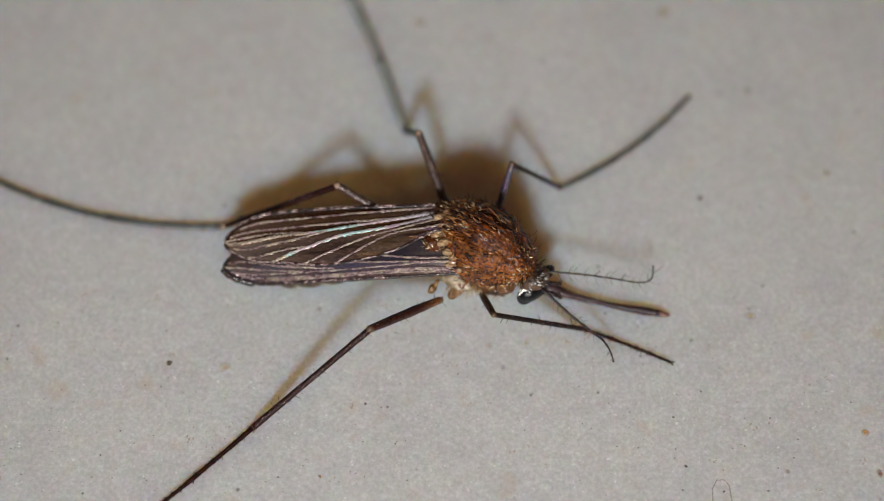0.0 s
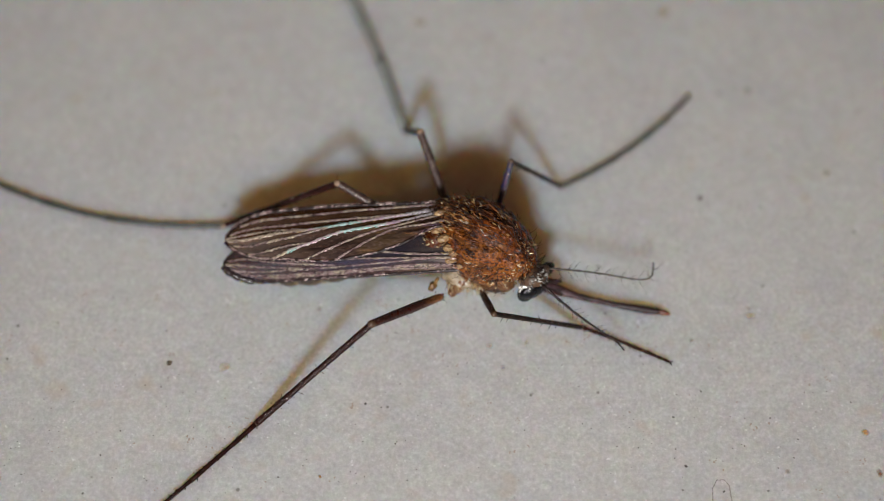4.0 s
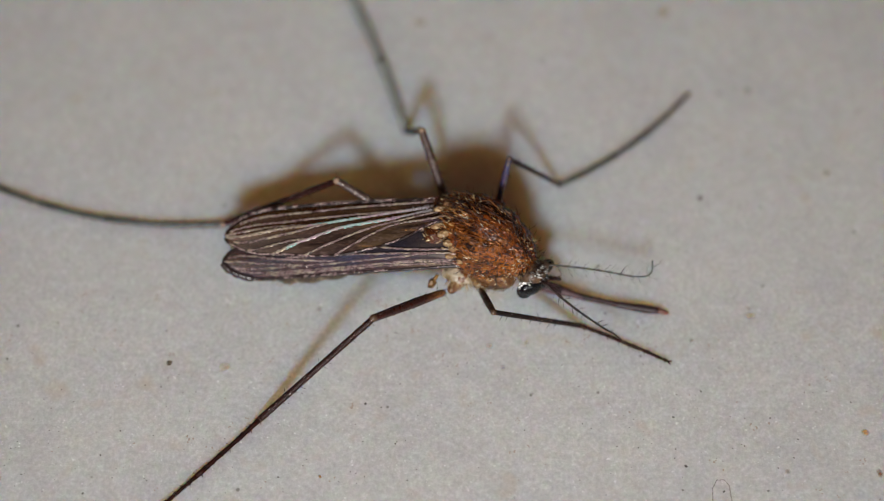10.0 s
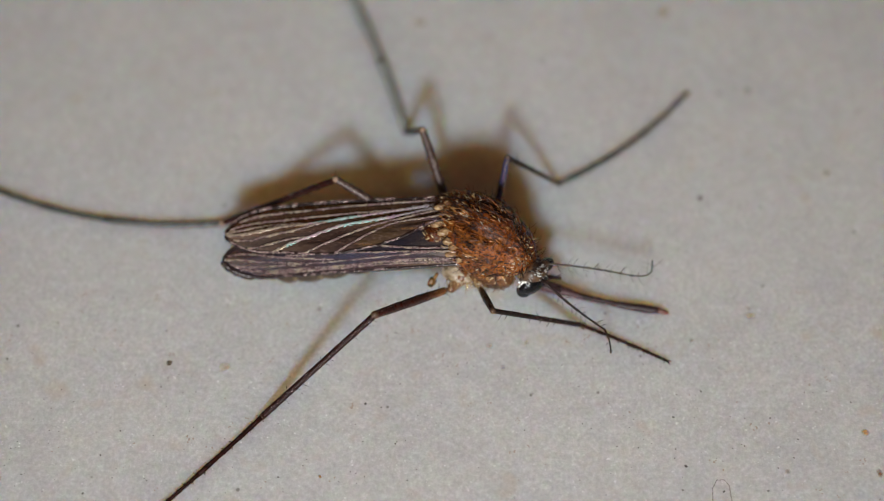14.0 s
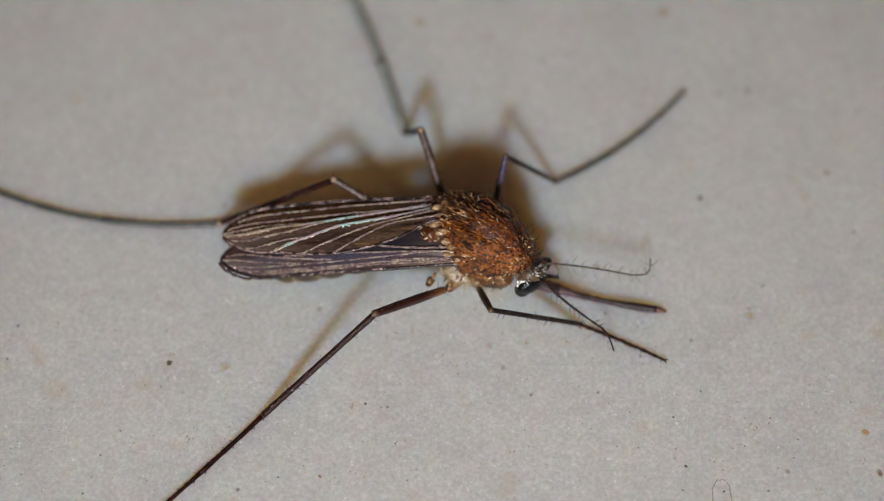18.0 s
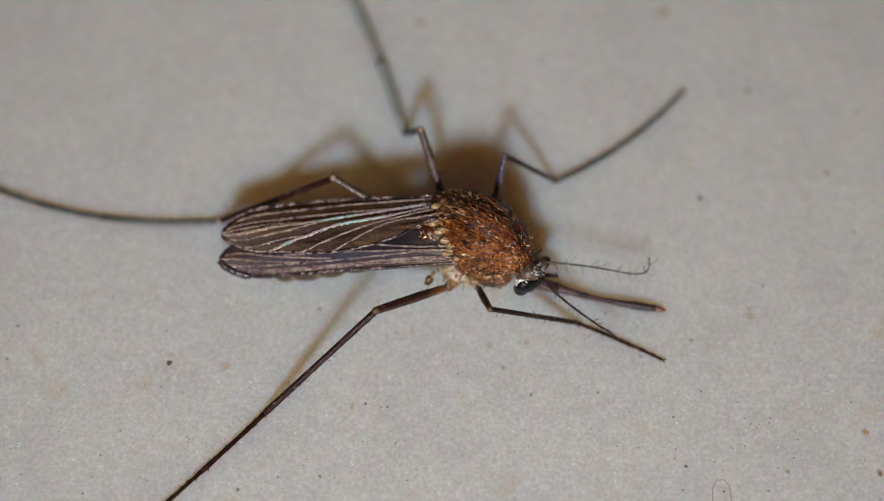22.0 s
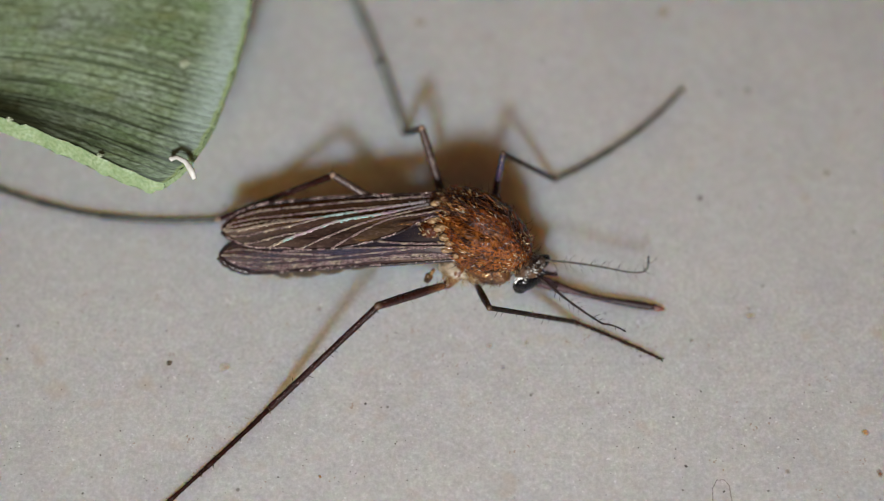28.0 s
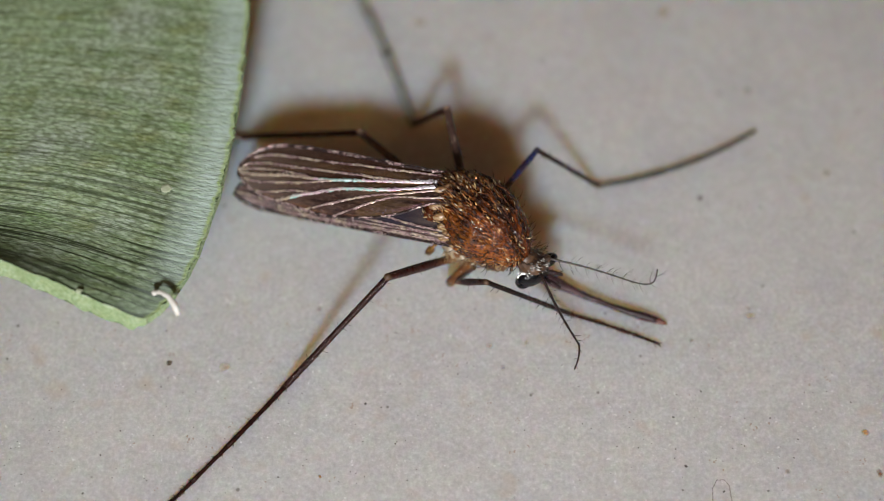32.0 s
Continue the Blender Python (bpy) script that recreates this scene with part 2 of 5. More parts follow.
SCALE_PALE = plain("cream_scale", (0.70, 0.56, 0.33), (0.42, 0.28, 0.12), 0.2, 12000, metal=0.3, bump=0.05)
SCALE_DARK = plain("dark_bristle", (0.032, 0.016, 0.012), (0.012, 0.006, 0.005), 0.4, 12000, spec=0.3)
ANTENNA_GREY = plain("grey_antenna", (0.13, 0.115, 0.10), (0.05, 0.042, 0.036), 0.45, 12000, spec=0.3)
PLEURON = plain("tan_side_plate", (0.20, 0.085, 0.026), (0.05, 0.018, 0.007), 0.4, 14000, subsurface=0.1)
ROOT_PLATE = plain("cream_brown_plate", (0.52, 0.36, 0.19), (0.16, 0.066, 0.022), 0.22, 12000, spec=0.8, subsurface=0.15)
PALE = plain("cream_membrane", (0.50, 0.43, 0.33), (0.22, 0.15, 0.08), 0.3, 9000, subsurface=0.2)
LEG = plain("dark_brown_leg", (0.040, 0.010, 0.007), (0.006, 0.002, 0.002), 0.34, 16000, spec=0.16, bump=0.6)
LEG_SCALES = scale_material("mottled_leg_scales", [(0.0, (0.010, 0.004, 0.004)), (0.6, (0.028, 0.008, 0.008)), (0.82, (0.07, 0.026, 0.026)), (0.95, (0.24, 0.15, 0.14)), (1.0, (0.55, 0.44, 0.42))], 0.28, 0.25)
LEG_MOTTLE = scale_material("cream_and_brown_leg_scales", [(0.0, (0.03, 0.012, 0.010)), (0.45, (0.10, 0.055, 0.04)), (0.75, (0.30, 0.21, 0.15)), (1.0, (0.62, 0.50, 0.38))], 0.3, 0.2)
LEG_BLACK = plain("blackish_leg", (0.026, 0.020, 0.014), (0.006, 0.004, 0.004), 0.34, 16000, spec=0.2, bump=0.6)
LEG_BLUE = plain("blue_sheened_leg", (0.022, 0.038, 0.15), (0.010, 0.010, 0.022), 0.26, 14000, film=230, spec=1.0)
LEG_GREY = plain("grey_foot", (0.085, 0.095, 0.088), (0.030, 0.032, 0.030), 0.4, 12000, spec=0.5)
LEG_PALE = plain("pale_grey_foot", (0.32, 0.34, 0.31), (0.15, 0.16, 0.145), 0.4, 12000, spec=0.5)
LEG_ROSE = plain("rosy_tan_leg", (0.09, 0.050, 0.038), (0.025, 0.012, 0.010), 0.4, 16000)
LEG_TAN = plain("tan_leg_base", (0.24, 0.095, 0.024), (0.06, 0.018, 0.006), 0.32, 16000)
JOINT_PALE = plain("cream_pink_joint", (0.46, 0.33, 0.23), (0.18, 0.10, 0.06), 0.45, 14000)
JOINT = plain("pale_knee_joint", (0.16, 0.095, 0.05), (0.05, 0.025, 0.014), 0.45, 14000)
VEIN = scale_material("pinkish_brown_vein_scales", [(0.0, (0.05, 0.024, 0.026)), (0.25, (0.24, 0.13, 0.14)), (0.6, (0.52, 0.35, 0.35)), (0.9, (0.84, 0.70, 0.62))], 0.34, 0.5)
VEIN_SHEEN = painted_sheen_material("iridescent_vein_scales")
VEIN_GOLD = scale_material("gilded_vein_scales", [(0.0, (0.12, 0.07, 0.06)), (0.35, (0.52, 0.38, 0.33)), (0.7, (0.80, 0.68, 0.45)), (1.0, (0.86, 0.78, 0.74))], 0.34, 0.5)
VEIN_GLINT = scale_material("white_lilac_glint_scales", [(0.0, (0.45, 0.38, 0.48)), (0.4, (0.80, 0.76, 0.82)), (1.0, (0.95, 0.95, 0.95))], 0.32, 0.5)
VEIN_DARK = plain("dark_vein_scale", (0.035, 0.018, 0.016), (0.012, 0.006, 0.006), 0.3, 12000, bump=0.2)
EYE_BLACK = plain("black_eye", (0.007, 0.007, 0.008), (0.003, 0.003, 0.004), 0.12, 30000, spec=0.35, bump=0.25)
HALTERE = plain("amber_club", (0.34, 0.17, 0.035), (0.06, 0.025, 0.01), 0.4, 9000, subsurface=0.1)
HEAD = plain("dark_head", (0.14, 0.075, 0.035), (0.05, 0.025, 0.014), 0.4, 12000)
PROBOSCIS = plain("dark_scaled_proboscis", (0.050, 0.022, 0.024), (0.010, 0.005, 0.006), 0.36, 14000, spec=0.4, bump=0.7)
PROB_ROSE = plain("purplish_proboscis", (0.125, 0.058, 0.064), (0.035, 0.016, 0.019), 0.36, 14000, spec=0.4, bump=0.6)
LABELLUM = plain("rusty_labellum", (0.22, 0.07, 0.045), (0.08, 0.028, 0.02), 0.4, 14000)
ABD_DARK = plain("brown_abdomen_plate", (0.075, 0.048, 0.022), (0.034, 0.021, 0.012), 0.42, 8000)
ABD_PALE = plain("cream_abdomen_band", (0.24, 0.19, 0.11), (0.14, 0.10, 0.05), 0.45, 8000)
LEAF_RIM = plain("pale_green_leaf_edge", (0.42, 0.52, 0.32), (0.20, 0.29, 0.12), 0.4, 16000, subsurface=0.15)
LEAF_PALE = plain("pale_leaf_spot", (0.55, 0.58, 0.44), (0.36, 0.42, 0.26), 0.6, 9000)
LEAF_UNDER = plain("leaf_underside", (0.16, 0.24, 0.09), (0.09, 0.15, 0.05), 0.55, 3000)
WHITE_FIBRE = plain("white_fibre", (0.80, 0.79, 0.74), (0.66, 0.63, 0.56), 0.5, 9000)
SPECK_DARK = plain("dark_mineral_speck", (0.16, 0.13, 0.11), (0.06, 0.048, 0.04), 0.5, 30000)
SPECK_RUST = plain("rust_speck", (0.72, 0.36, 0.06), (0.26, 0.11, 0.03), 0.5, 22000, fade=0.95)
SPECK_RED = plain("reddish_brown_speck", (0.34, 0.12, 0.06), (0.10, 0.035, 0.02), 0.5, 22000, fade=0.95)
SPECK_WARM = plain("warm_mineral_speck", (0.47, 0.40, 0.35), (0.39, 0.31, 0.26), 0.5, 3000)
SPECK_ROSE = plain("rosy_speck", (0.50, 0.36, 0.31), (0.40, 0.27, 0.23), 0.5, 14000, fade=0.5)
SPECK_TAN = plain("tan_speck", (0.46, 0.33, 0.20), (0.38, 0.26, 0.15), 0.5, 14000, fade=0.55)
FIBRE_GREY = plain("grey_hair_fibre", (0.30, 0.28, 0.25), (0.20, 0.18, 0.16), 0.5, 14000)


# ---- mesh helpers: everything is drawn in millimetres ----
def part(name, bm, material, parent=None, label="", at=None, kind=""):
    """Links a bmesh drawn in millimetres as one mesh object under parent."""
    bm.transform(Matrix.Scale(MM, 4))
    me = bpy.data.meshes.new(name)
    bm.to_mesh(me)
    bm.free()
    for p in me.polygons:
        p.use_smooth = True
    for m in material if isinstance(material, (list, tuple)) else (material,):
        me.materials.append(m)
    ob = new(name, me)
    if parent:
        ob.parent = parent
    if at is not None:
        ob.matrix_basis = at
    return tagged(ob, label=label, kind=kind)


def place(x, y, z):
    return Matrix.Translation((x * MM, y * MM, z * MM))


def tube(bm, pts, radii, n=8, index=0, flat=1.0):
    """A rounded tube along pts with a radius at each point."""
    pts = [Vector(p) for p in pts]
    rings, prev = [], None
    for i, p in enumerate(pts):
        d = (pts[min(i + 1, len(pts) - 1)] - pts[max(i - 1, 0)]).normalized()
        if prev is None:
            prev = Vector((0, 0, 1)) if abs(d.z) < 0.9 else Vector((0, 1, 0))
        side = d.cross(prev).normalized()
        upw = side.cross(d).normalized()
        prev = upw
        r = radii[i] if isinstance(radii, (list, tuple)) else radii
        rings.append([bm.verts.new(p + side * (r * math.cos(2 * math.pi * j / n)) + upw * (r * flat * math.sin(2 * math.pi * j / n))) for j in range(n)])
    for a, b in zip(rings, rings[1:]):
        for j in range(n):
            f = bm.faces.new((a[j], a[(j + 1) % n], b[(j + 1) % n], b[j]))
            f.material_index = index
    for ring, order in ((rings[0], -1), (rings[-1], 1)):
        f = bm.faces.new(ring[::order])
        f.material_index = index
    return rings


def hair(bm, p, d, length, r, bend=(0, 0, 0), index=0):
    """One tapered hair with a slight bend."""
    p, d, bend = Vector(p), Vector(d).normalized(), Vector(bend)
    tube(bm, [p, p + d * length * 0.55, p + d * length + bend * length], [r, r * 0.8, r * 0.2], 4, index)


def scale_leaf(bm, p, d, normal, length, width, lift=0.3, uneven=1.0):
    """One narrow curved insect scale lying along d."""
    p, d, normal = Vector(p), Vector(d).normalized(), Vector(normal).normalized()
    lean = Vector([noise.noise(p * 61 + Vector((k * 9.1, 0, 0))) for k in range(3)])
    side = d.cross((normal + lean * uneven).normalized()).normalized() * width
    a = bm.verts.new(p)
    m1, m2 = bm.verts.new(p + d * length * 0.55 + normal * length * lift + side), bm.verts.new(p + d * length * 0.55 + normal * length * lift - side)
    mid = bm.verts.new(p + d * length * 0.5 + normal * (length * lift + width * 0.6))
    t1 = bm.verts.new(p + d * length + normal * length * lift * 0.7)
    for f in ((a, m1, mid), (a, mid, m2), (m1, t1, mid), (mid, t1, m2)):
        bm.faces.new(f)


def ball(bm, centre, radii, turn=Matrix.Identity(4), u=20, v=14, rough=0.0, index=0):
    made = bmesh.ops.create_uvsphere(bm, u_segments=u, v_segments=v, radius=1.0)["verts"]
    for w in made:
        q = w.co.copy()
        if rough:
            q *= 1 + rough * noise.noise(q * 3.1 + Vector(centre))
        w.co = Vector(centre) + turn.to_3x3() @ Vector((q.x * radii[0], q.y * radii[1], q.z * radii[2]))
    for f in {f for w in made for f in w.link_faces}:
        f.material_index = index
    return made


def smooth_steps(stops, x):
    """Linear interpolation in a short table of (x, y)."""
    xs, ys = zip(*stops)
    return float(np.interp(x, xs, ys))


# ---- the tile ----
def build_floor():
    bm = bmesh.new()
    bmesh.ops.create_cube(bm, size=1.0, matrix=Matrix.Translation((0, 0, -6)) @ Matrix.Diagonal((1200, 1200, 12, 1)))
    floor = part("floor", bm, TILE)
    return tagged(floor, "pale grey speckled stone tile, matt, with tan stains", "floor", kind="structure")


def blob_bm(size, seed, stretch=1.0, turn=0.0):
    """A low irregular grain set in the tile."""
    rnd = random.Random(seed)
    bm = bmesh.new()
    n, c = 11, bm.verts.new((0, 0, size * 0.10 + 0.004))
    ring = []
    for j in range(n):
        a = 2 * math.pi * j / n
        r = size * rnd.uniform(0.65, 1.15)
        x, y = r * math.cos(a) * stretch, r * math.sin(a)
        ring.append(bm.verts.new((x * math.cos(turn) - y * math.sin(turn), x * math.sin(turn) + y * math.cos(turn), -0.003)))
    inner = [bm.verts.new((v.co.x * 0.7, v.co.y * 0.7, size * 0.08 + 0.003)) for v in ring]
    for j in range(n):
        k = (j + 1) % n
        bm.faces.new((ring[j], ring[k], inner[k], inner[j]))
        bm.faces.new((inner[j], inner[k], c))
    return bm


def build_specks(floor):
    rnd = random.Random(5)
    dark = [(4.4, -2.71), (3.9, -3.18), (5.1, -3.2), (5.53, -3.2), (6.92, -2.91), (5.96, -3.58), (5.86, -3.91), (3.15, -3.37), (3.28, -3.73),
            (3.97, -4.47), (4.65, -4.5), (5.38, -4.49), (5.58, -4.09), (-7.46, -2.11), (-4.78, -2.63), (-6.61, -3.02), (-4.84, -3.51), (-5.4, -3.43),
            (-7.2, -3.74), (-6.97, -4.2), (-5.92, -4.53), (-5.69, -3.86), (-5.41, -4.1), (-4.77, -1.58), (-1.3, -2.94), (-0.78, -3.66), (-2.31, -4.05),
            (-2.71, -4.25), (-0.1, -3.29), (-0.8, -1.61), (0.27, -2.39), (-2.59, -2.44), (4.78, 0.94)]
    for i, (x, y) in enumerate(dark):
        part("speck", blob_bm(rnd.uniform(0.011, 0.021), i, rnd.uniform(1, 1.5), rnd.uniform(0, 3)), SPECK_DARK, floor, "dark mineral speck", place(x, y, 0))
    for x, y, size, st, turn, m, lab in ((-4.67, -2.18, 0.055, 1.2, 0.5, SPECK_DARK, "dark mineral speck"), (4.05, -4.06, 0.024, 1.7, -0.7, SPECK_DARK, "dark mineral speck"),
                                         (-2.02, -4.24, 0.03, 2.0, -0.9, SPECK_RUST, "rust-brown speck"), (4.66, 1.08, 0.05, 1.3, 0.9, SPECK_DARK, "dark mineral speck"),
                                         (7.10, -3.47, 0.095, 1.1, 0.2, SPECK_RUST, "orange rust speck"), (7.26, -4.17, 0.075, 1.5, 1.9, SPECK_RED, "reddish brown speck"),
                                         (-2.15, -1.15, 0.07, 1.1, 0.4, SPECK_TAN, "tan stain speck"), (-0.42, 4.95, 0.13, 1.2, 0.2, SPECK_TAN, "tan stain speck"),
                                         (4.24, 5.18, 0.15, 1.1, 0.6, SPECK_TAN, "tan stain speck"), (-3.71, -2.25, 0.10, 1.6, 0.7, SPECK_TAN, "tan stain speck"),
                                         (5.72, 3.4, 0.10, 1.3, 0.7, SPECK_TAN, "tan stain speck"), (5.73, -4.15, 0.05, 1.3, 0.3, SPECK_TAN, "tan stain speck"),
                                         (7.0, 1.6, 0.09, 1.2, 0.3, SPECK_TAN, "tan stain speck"), (4.3, -1.75, 0.05, 1.4, 0.8, SPECK_TAN, "tan stain speck"), (0.82, -1.86, 0.06, 1.6, 0.4, SPECK_ROSE, "rosy stain speck"),
                                         (1.45, -1.80, 0.05, 1.3, 0.9, SPECK_ROSE, "rosy stain speck"), (1.05, -2.27, 0.05, 1.4, 1.9, SPECK_ROSE, "rosy stain speck"), (5.38, -1.27, 0.09, 1.5, 0.2, SPECK_TAN, "tan stain speck")):
        part("speck", blob_bm(size, int(abs(x * 100)), st, turn), m, floor, lab, place(x, y, 0))
    bm = bmesh.new()
    for _ in range(330):
        x, y, s = rnd.uniform(-9, 9), -5.2 + 4.6 * rnd.random() ** 1.3, rnd.uniform(0.006, 0.013)
        b = blob_bm(s, rnd.random(), 1.2, rnd.uniform(0, 3))
        b.transform(place(x / MM, y / MM, 0))
        me = bpy.data.meshes.new("tmp")
        b.to_mesh(me)
        b.free()
        bm.from_mesh(me)
        bpy.data.meshes.remove(me)
    part("fine_specks", bm, SPECK_DARK, floor, "scatter of minute dark specks", kind="stuff")
    bm = bmesh.new()
    for _ in range(190):
        cx, cy, s = rnd.uniform(-9, 9), rnd.uniform(-5.2, -0.3), rnd.uniform(0.007, 0.02)
        for _ in range(rnd.choice((1, 1, 2, 4))):
            b = blob_bm(s, rnd.random(), rnd.uniform(1, 1.8), rnd.uniform(0, 3))
            b.transform(place((cx + rnd.uniform(-0.06, 0.06)) / MM, (cy + rnd.uniform(-0.06, 0.06)) / MM, 0))
            me = bpy.data.meshes.new("tmp")
            b.to_mesh(me)
            b.free()
            bm.from_mesh(me)
            bpy.data.meshes.remove(me)
    part("warm_specks", bm, SPECK_WARM, floor, "scatter of minute tan and rosy specks", kind="stuff")


def build_fibre():
    bm = bmesh.new()
    pts = [(-0.15, -0.75, 0.012), (-0.155, -0.35, 0.014), (-0.14, -0.05, 0.016), (-0.06, 0.09, 0.018), (0.06, 0.10, 0.018), (0.14, 0.0, 0.016), (0.165, -0.3, 0.014), (0.15, -0.75, 0.012)]
    tube(bm, pts, 0.007, 6)
    fib = part("fibre", bm, FIBRE_GREY, None, at=place(4.60, -4.40, 0))
    tagged(fib, "thin grey hair-like fibre bent in a loop on the tile", "fibre")


floor = build_floor()
build_fibre()

# ---- the mosquito ----
mosquito = tagged(new("mosquito"), "brown mosquito with rusty thorax and folded smoky wings", "insect")
mosquito.empty_display_size = 0.001
AXIS = Matrix.Rotation(radians(-30), 4, "Z")


def thorax_point(a, b):
    """A point of the thorax: a is the angle along, b the angle round its axis."""
    q = Vector((math.cos(a), math.sin(a) * math.cos(b), math.sin(a) * math.sin(b)))
    taper = 1 - 0.30 * max(0, q.x) ** 1.4 - 0.12 * max(0, -q.x) ** 2
    hump = 1 + 0.06 * math.exp(-((q.x - 0.15) / 0.5) ** 2)
    w = Vector((q.x * (0.90 if q.x > 0 else 1.06), q.y * 0.66 * taper, q.z * 0.69 * taper * hump))
    nrm = Vector((q.x / 0.99, q.y / 0.70, q.z / 0.69)).normalized()
    furrow = math.exp(-((b - 1.25) / 0.16) ** 2) + math.exp(-((b - 2.0) / 0.14) ** 2) + math.exp(-((b - 0.55) / 0.16) ** 2)
    w += nrm * (0.03 * noise.noise(w * 3.2) + 0.032 * noise.noise(w * 8.5 + Vector((3, 0, 0))) + 0.012 * noise.noise(w * 17 + Vector((0, 5, 0))) - 0.035 * furrow * math.sin(a) ** 2)
    m = AXIS.to_3x3()
    return Vector((-0.05, -0.01, 1.32)) + m @ w, m @ nrm


def build_thorax():
    bm = bmesh.new()
    nu, nv = 84, 144
    uv = bm.loops.layers.uv.new("uv")
    grid = [[bm.verts.new(thorax_point(0.02 + (math.pi - 0.04) * i / nu, 2 * math.pi * j / nv)[0]) for j in range(nv)] for i in range(nu + 1)]
    for i in range(nu):
        for j in range(nv):
            f = bm.faces.new((grid[i][j], grid[i + 1][j], grid[i + 1][(j + 1) % nv], grid[i][(j + 1) % nv]))
            for lp, (p, q) in zip(f.loops, ((i, j), (i + 1, j), (i + 1, j + 1), (i, j + 1))):
                lp[uv].uv = (p / nu, q / nv)
    bm.faces.new(grid[0])
    bm.faces.new(grid[-1][::-1])
    thorax = part("thorax", bm, THORAX, mosquito, "rusty brown hairy thorax")
    back = AXIS.to_3x3() @ Vector((-1, 0, 0))
    rnd = random.Random(3)
    gold, brown, pale, dark, copper = (bmesh.new() for _ in range(5))
    def bare(a, b):
        """Glossy patches where the coat is worn thin."""
        if ((a - 1.85) / 0.26) ** 2 + ((b - 2.25) / 0.36) ** 2 < 1:
            return 0.8
        return 0.62 if noise.noise(Vector((b * 4.2, a * 2.6, 21))) > 0.10 else 0.12

    # dark hairs combed backwards, in rows along the back and scattered between them
    rows = [0.30, 0.68, 1.02, 1.34, 1.66, 1.96, 2.45]
    ridges = [0.10, 0.49, 0.85, 1.18, 1.50, 1.81, 2.20, 2.75]
    for n in range(1700):
        a = rnd.uniform(0.35, 2.65)
        b = rnd.choice(rows) + rnd.gauss(0, 0.045) + 0.10 * math.sin(2.2 * a) if n % 4 else rnd.uniform(-0.5, math.pi + 0.5)
        if ((a - 1.85) / 0.26) ** 2 + ((b - 2.25) / 0.3) ** 2 < 1:
            continue
        p, nrm = thorax_point(a, b)
        d = (back + nrm * rnd.uniform(0.0, 0.2) + Vector([rnd.uniform(-0.3, 0.3) for _ in range(3)])).normalized()
        hair(brown if rnd.random() < 0.85 else copper, p, d, rnd.uniform(0.12, 0.24), rnd.uniform(0.006, 0.010), (back * 0.3 - nrm * 0.40 + Vector([rnd.uniform(-0.3, 0.3) for _ in range(3)])))
    for _ in range(3600):
        # flat bright scales in clumps between the rows, thickest at the neck and the wing roots
        a, b = rnd.uniform(0.2, 2.85), rnd.uniform(-0.6, math.pi + 0.6)
        if rnd.random() < 0.7 and a > 0.7:
            b = rnd.choice(ridges) + rnd.gauss(0, 0.05) + 0.10 * math.sin(2.2 * a)
        p, nrm = thorax_point(a, b)
        clump = noise.noise(p * 6.5)
        want = 0.10 + 0.9 * clump + 0.75 * max(0, math.cos(a)) ** 2.5 + 0.35 * max(0, -math.cos(a)) ** 2 + (0.25 if b < 0.4 or b > 2.7 else 0)
        if rnd.random() < bare(a, b) * 0.8 or rnd.random() > want + 0.34:
            continue
        d = (back + nrm * rnd.uniform(0.0, 0.2) + Vector([rnd.uniform(-0.5, 0.5) for _ in range(3)])).normalized()
        coat = gold if rnd.random() < want + 0.35 else copper
        scale_leaf(coat, p, d, nrm, rnd.uniform(0.06, 0.12), rnd.uniform(0.006, 0.012), rnd.uniform(0.0, 0.18), 1.0)
    for _ in range(260):
        # bright scales over the rear shoulder, by the far wing's root
        p, nrm = thorax_point(rnd.uniform(1.75, 2.75), rnd.gauss(0.85, 0.45))
        d = (back + nrm * rnd.uniform(0.0, 0.4) + Vector([rnd.uniform(-0.7, 0.7) for _ in range(3)])).normalized()
        scale_leaf(gold if rnd.random() < 0.6 else pale, p, d, nrm, rnd.uniform(0.06, 0.12), rnd.uniform(0.009, 0.015), rnd.uniform(0.0, 0.25), 1.0)
    for _ in range(70):
        a, b = rnd.uniform(2.05, 2.8), rnd.uniform(0.3, math.pi + 0.4)
        p, nrm = thorax_point(a, b)
        d = (back + nrm * rnd.uniform(0.0, 0.4) + Vector([rnd.uniform(-0.6, 0.6) for _ in range(3)])).normalized()
        hair(pale, p, d, rnd.uniform(0.10, 0.2), rnd.uniform(0.004, 0.007), (back * 0.2 - nrm * 0.3))
    for _ in range(130):
        a, b = rnd.choice((rnd.uniform(0.35, 0.8), rnd.uniform(2.1, 2.8))), rnd.uniform(-0.6, math.pi + 0.6)
        p, nrm = thorax_point(a, b)
        d = (back * 0.6 + nrm * rnd.uniform(0.2, 0.9) + Vector([rnd.uniform(-0.6, 0.6) for _ in range(3)])).normalized()
        scale_leaf(pale, p, d, nrm, rnd.uniform(0.05, 0.10), rnd.uniform(0.008, 0.013))
    for _ in range(150):
        a, b = rnd.uniform(0.2, 2.6), rnd.uniform(-0.3, math.pi + 0.3)
        p, nrm = thorax_point(a, b)
        d = back * rnd.uniform(-0.2, 0.8) + nrm * rnd.uniform(0.5, 1.0) + Vector([rnd.uniform(-0.3, 0.3) for _ in range(3)])
        hair(dark, p, d, rnd.uniform(0.10, 0.24), 0.006, back * 0.2)
    part("golden_coat", gold, SCALE_GOLD, thorax, "narrow golden scales", kind="stuff")
    part("copper_coat", copper, SCALE_COPPER, thorax, "long copper-red hairs", kind="stuff")
    part("brown_coat", brown, SCALE_BROWN, thorax, "rusty brown scales in streaks", kind="stuff")
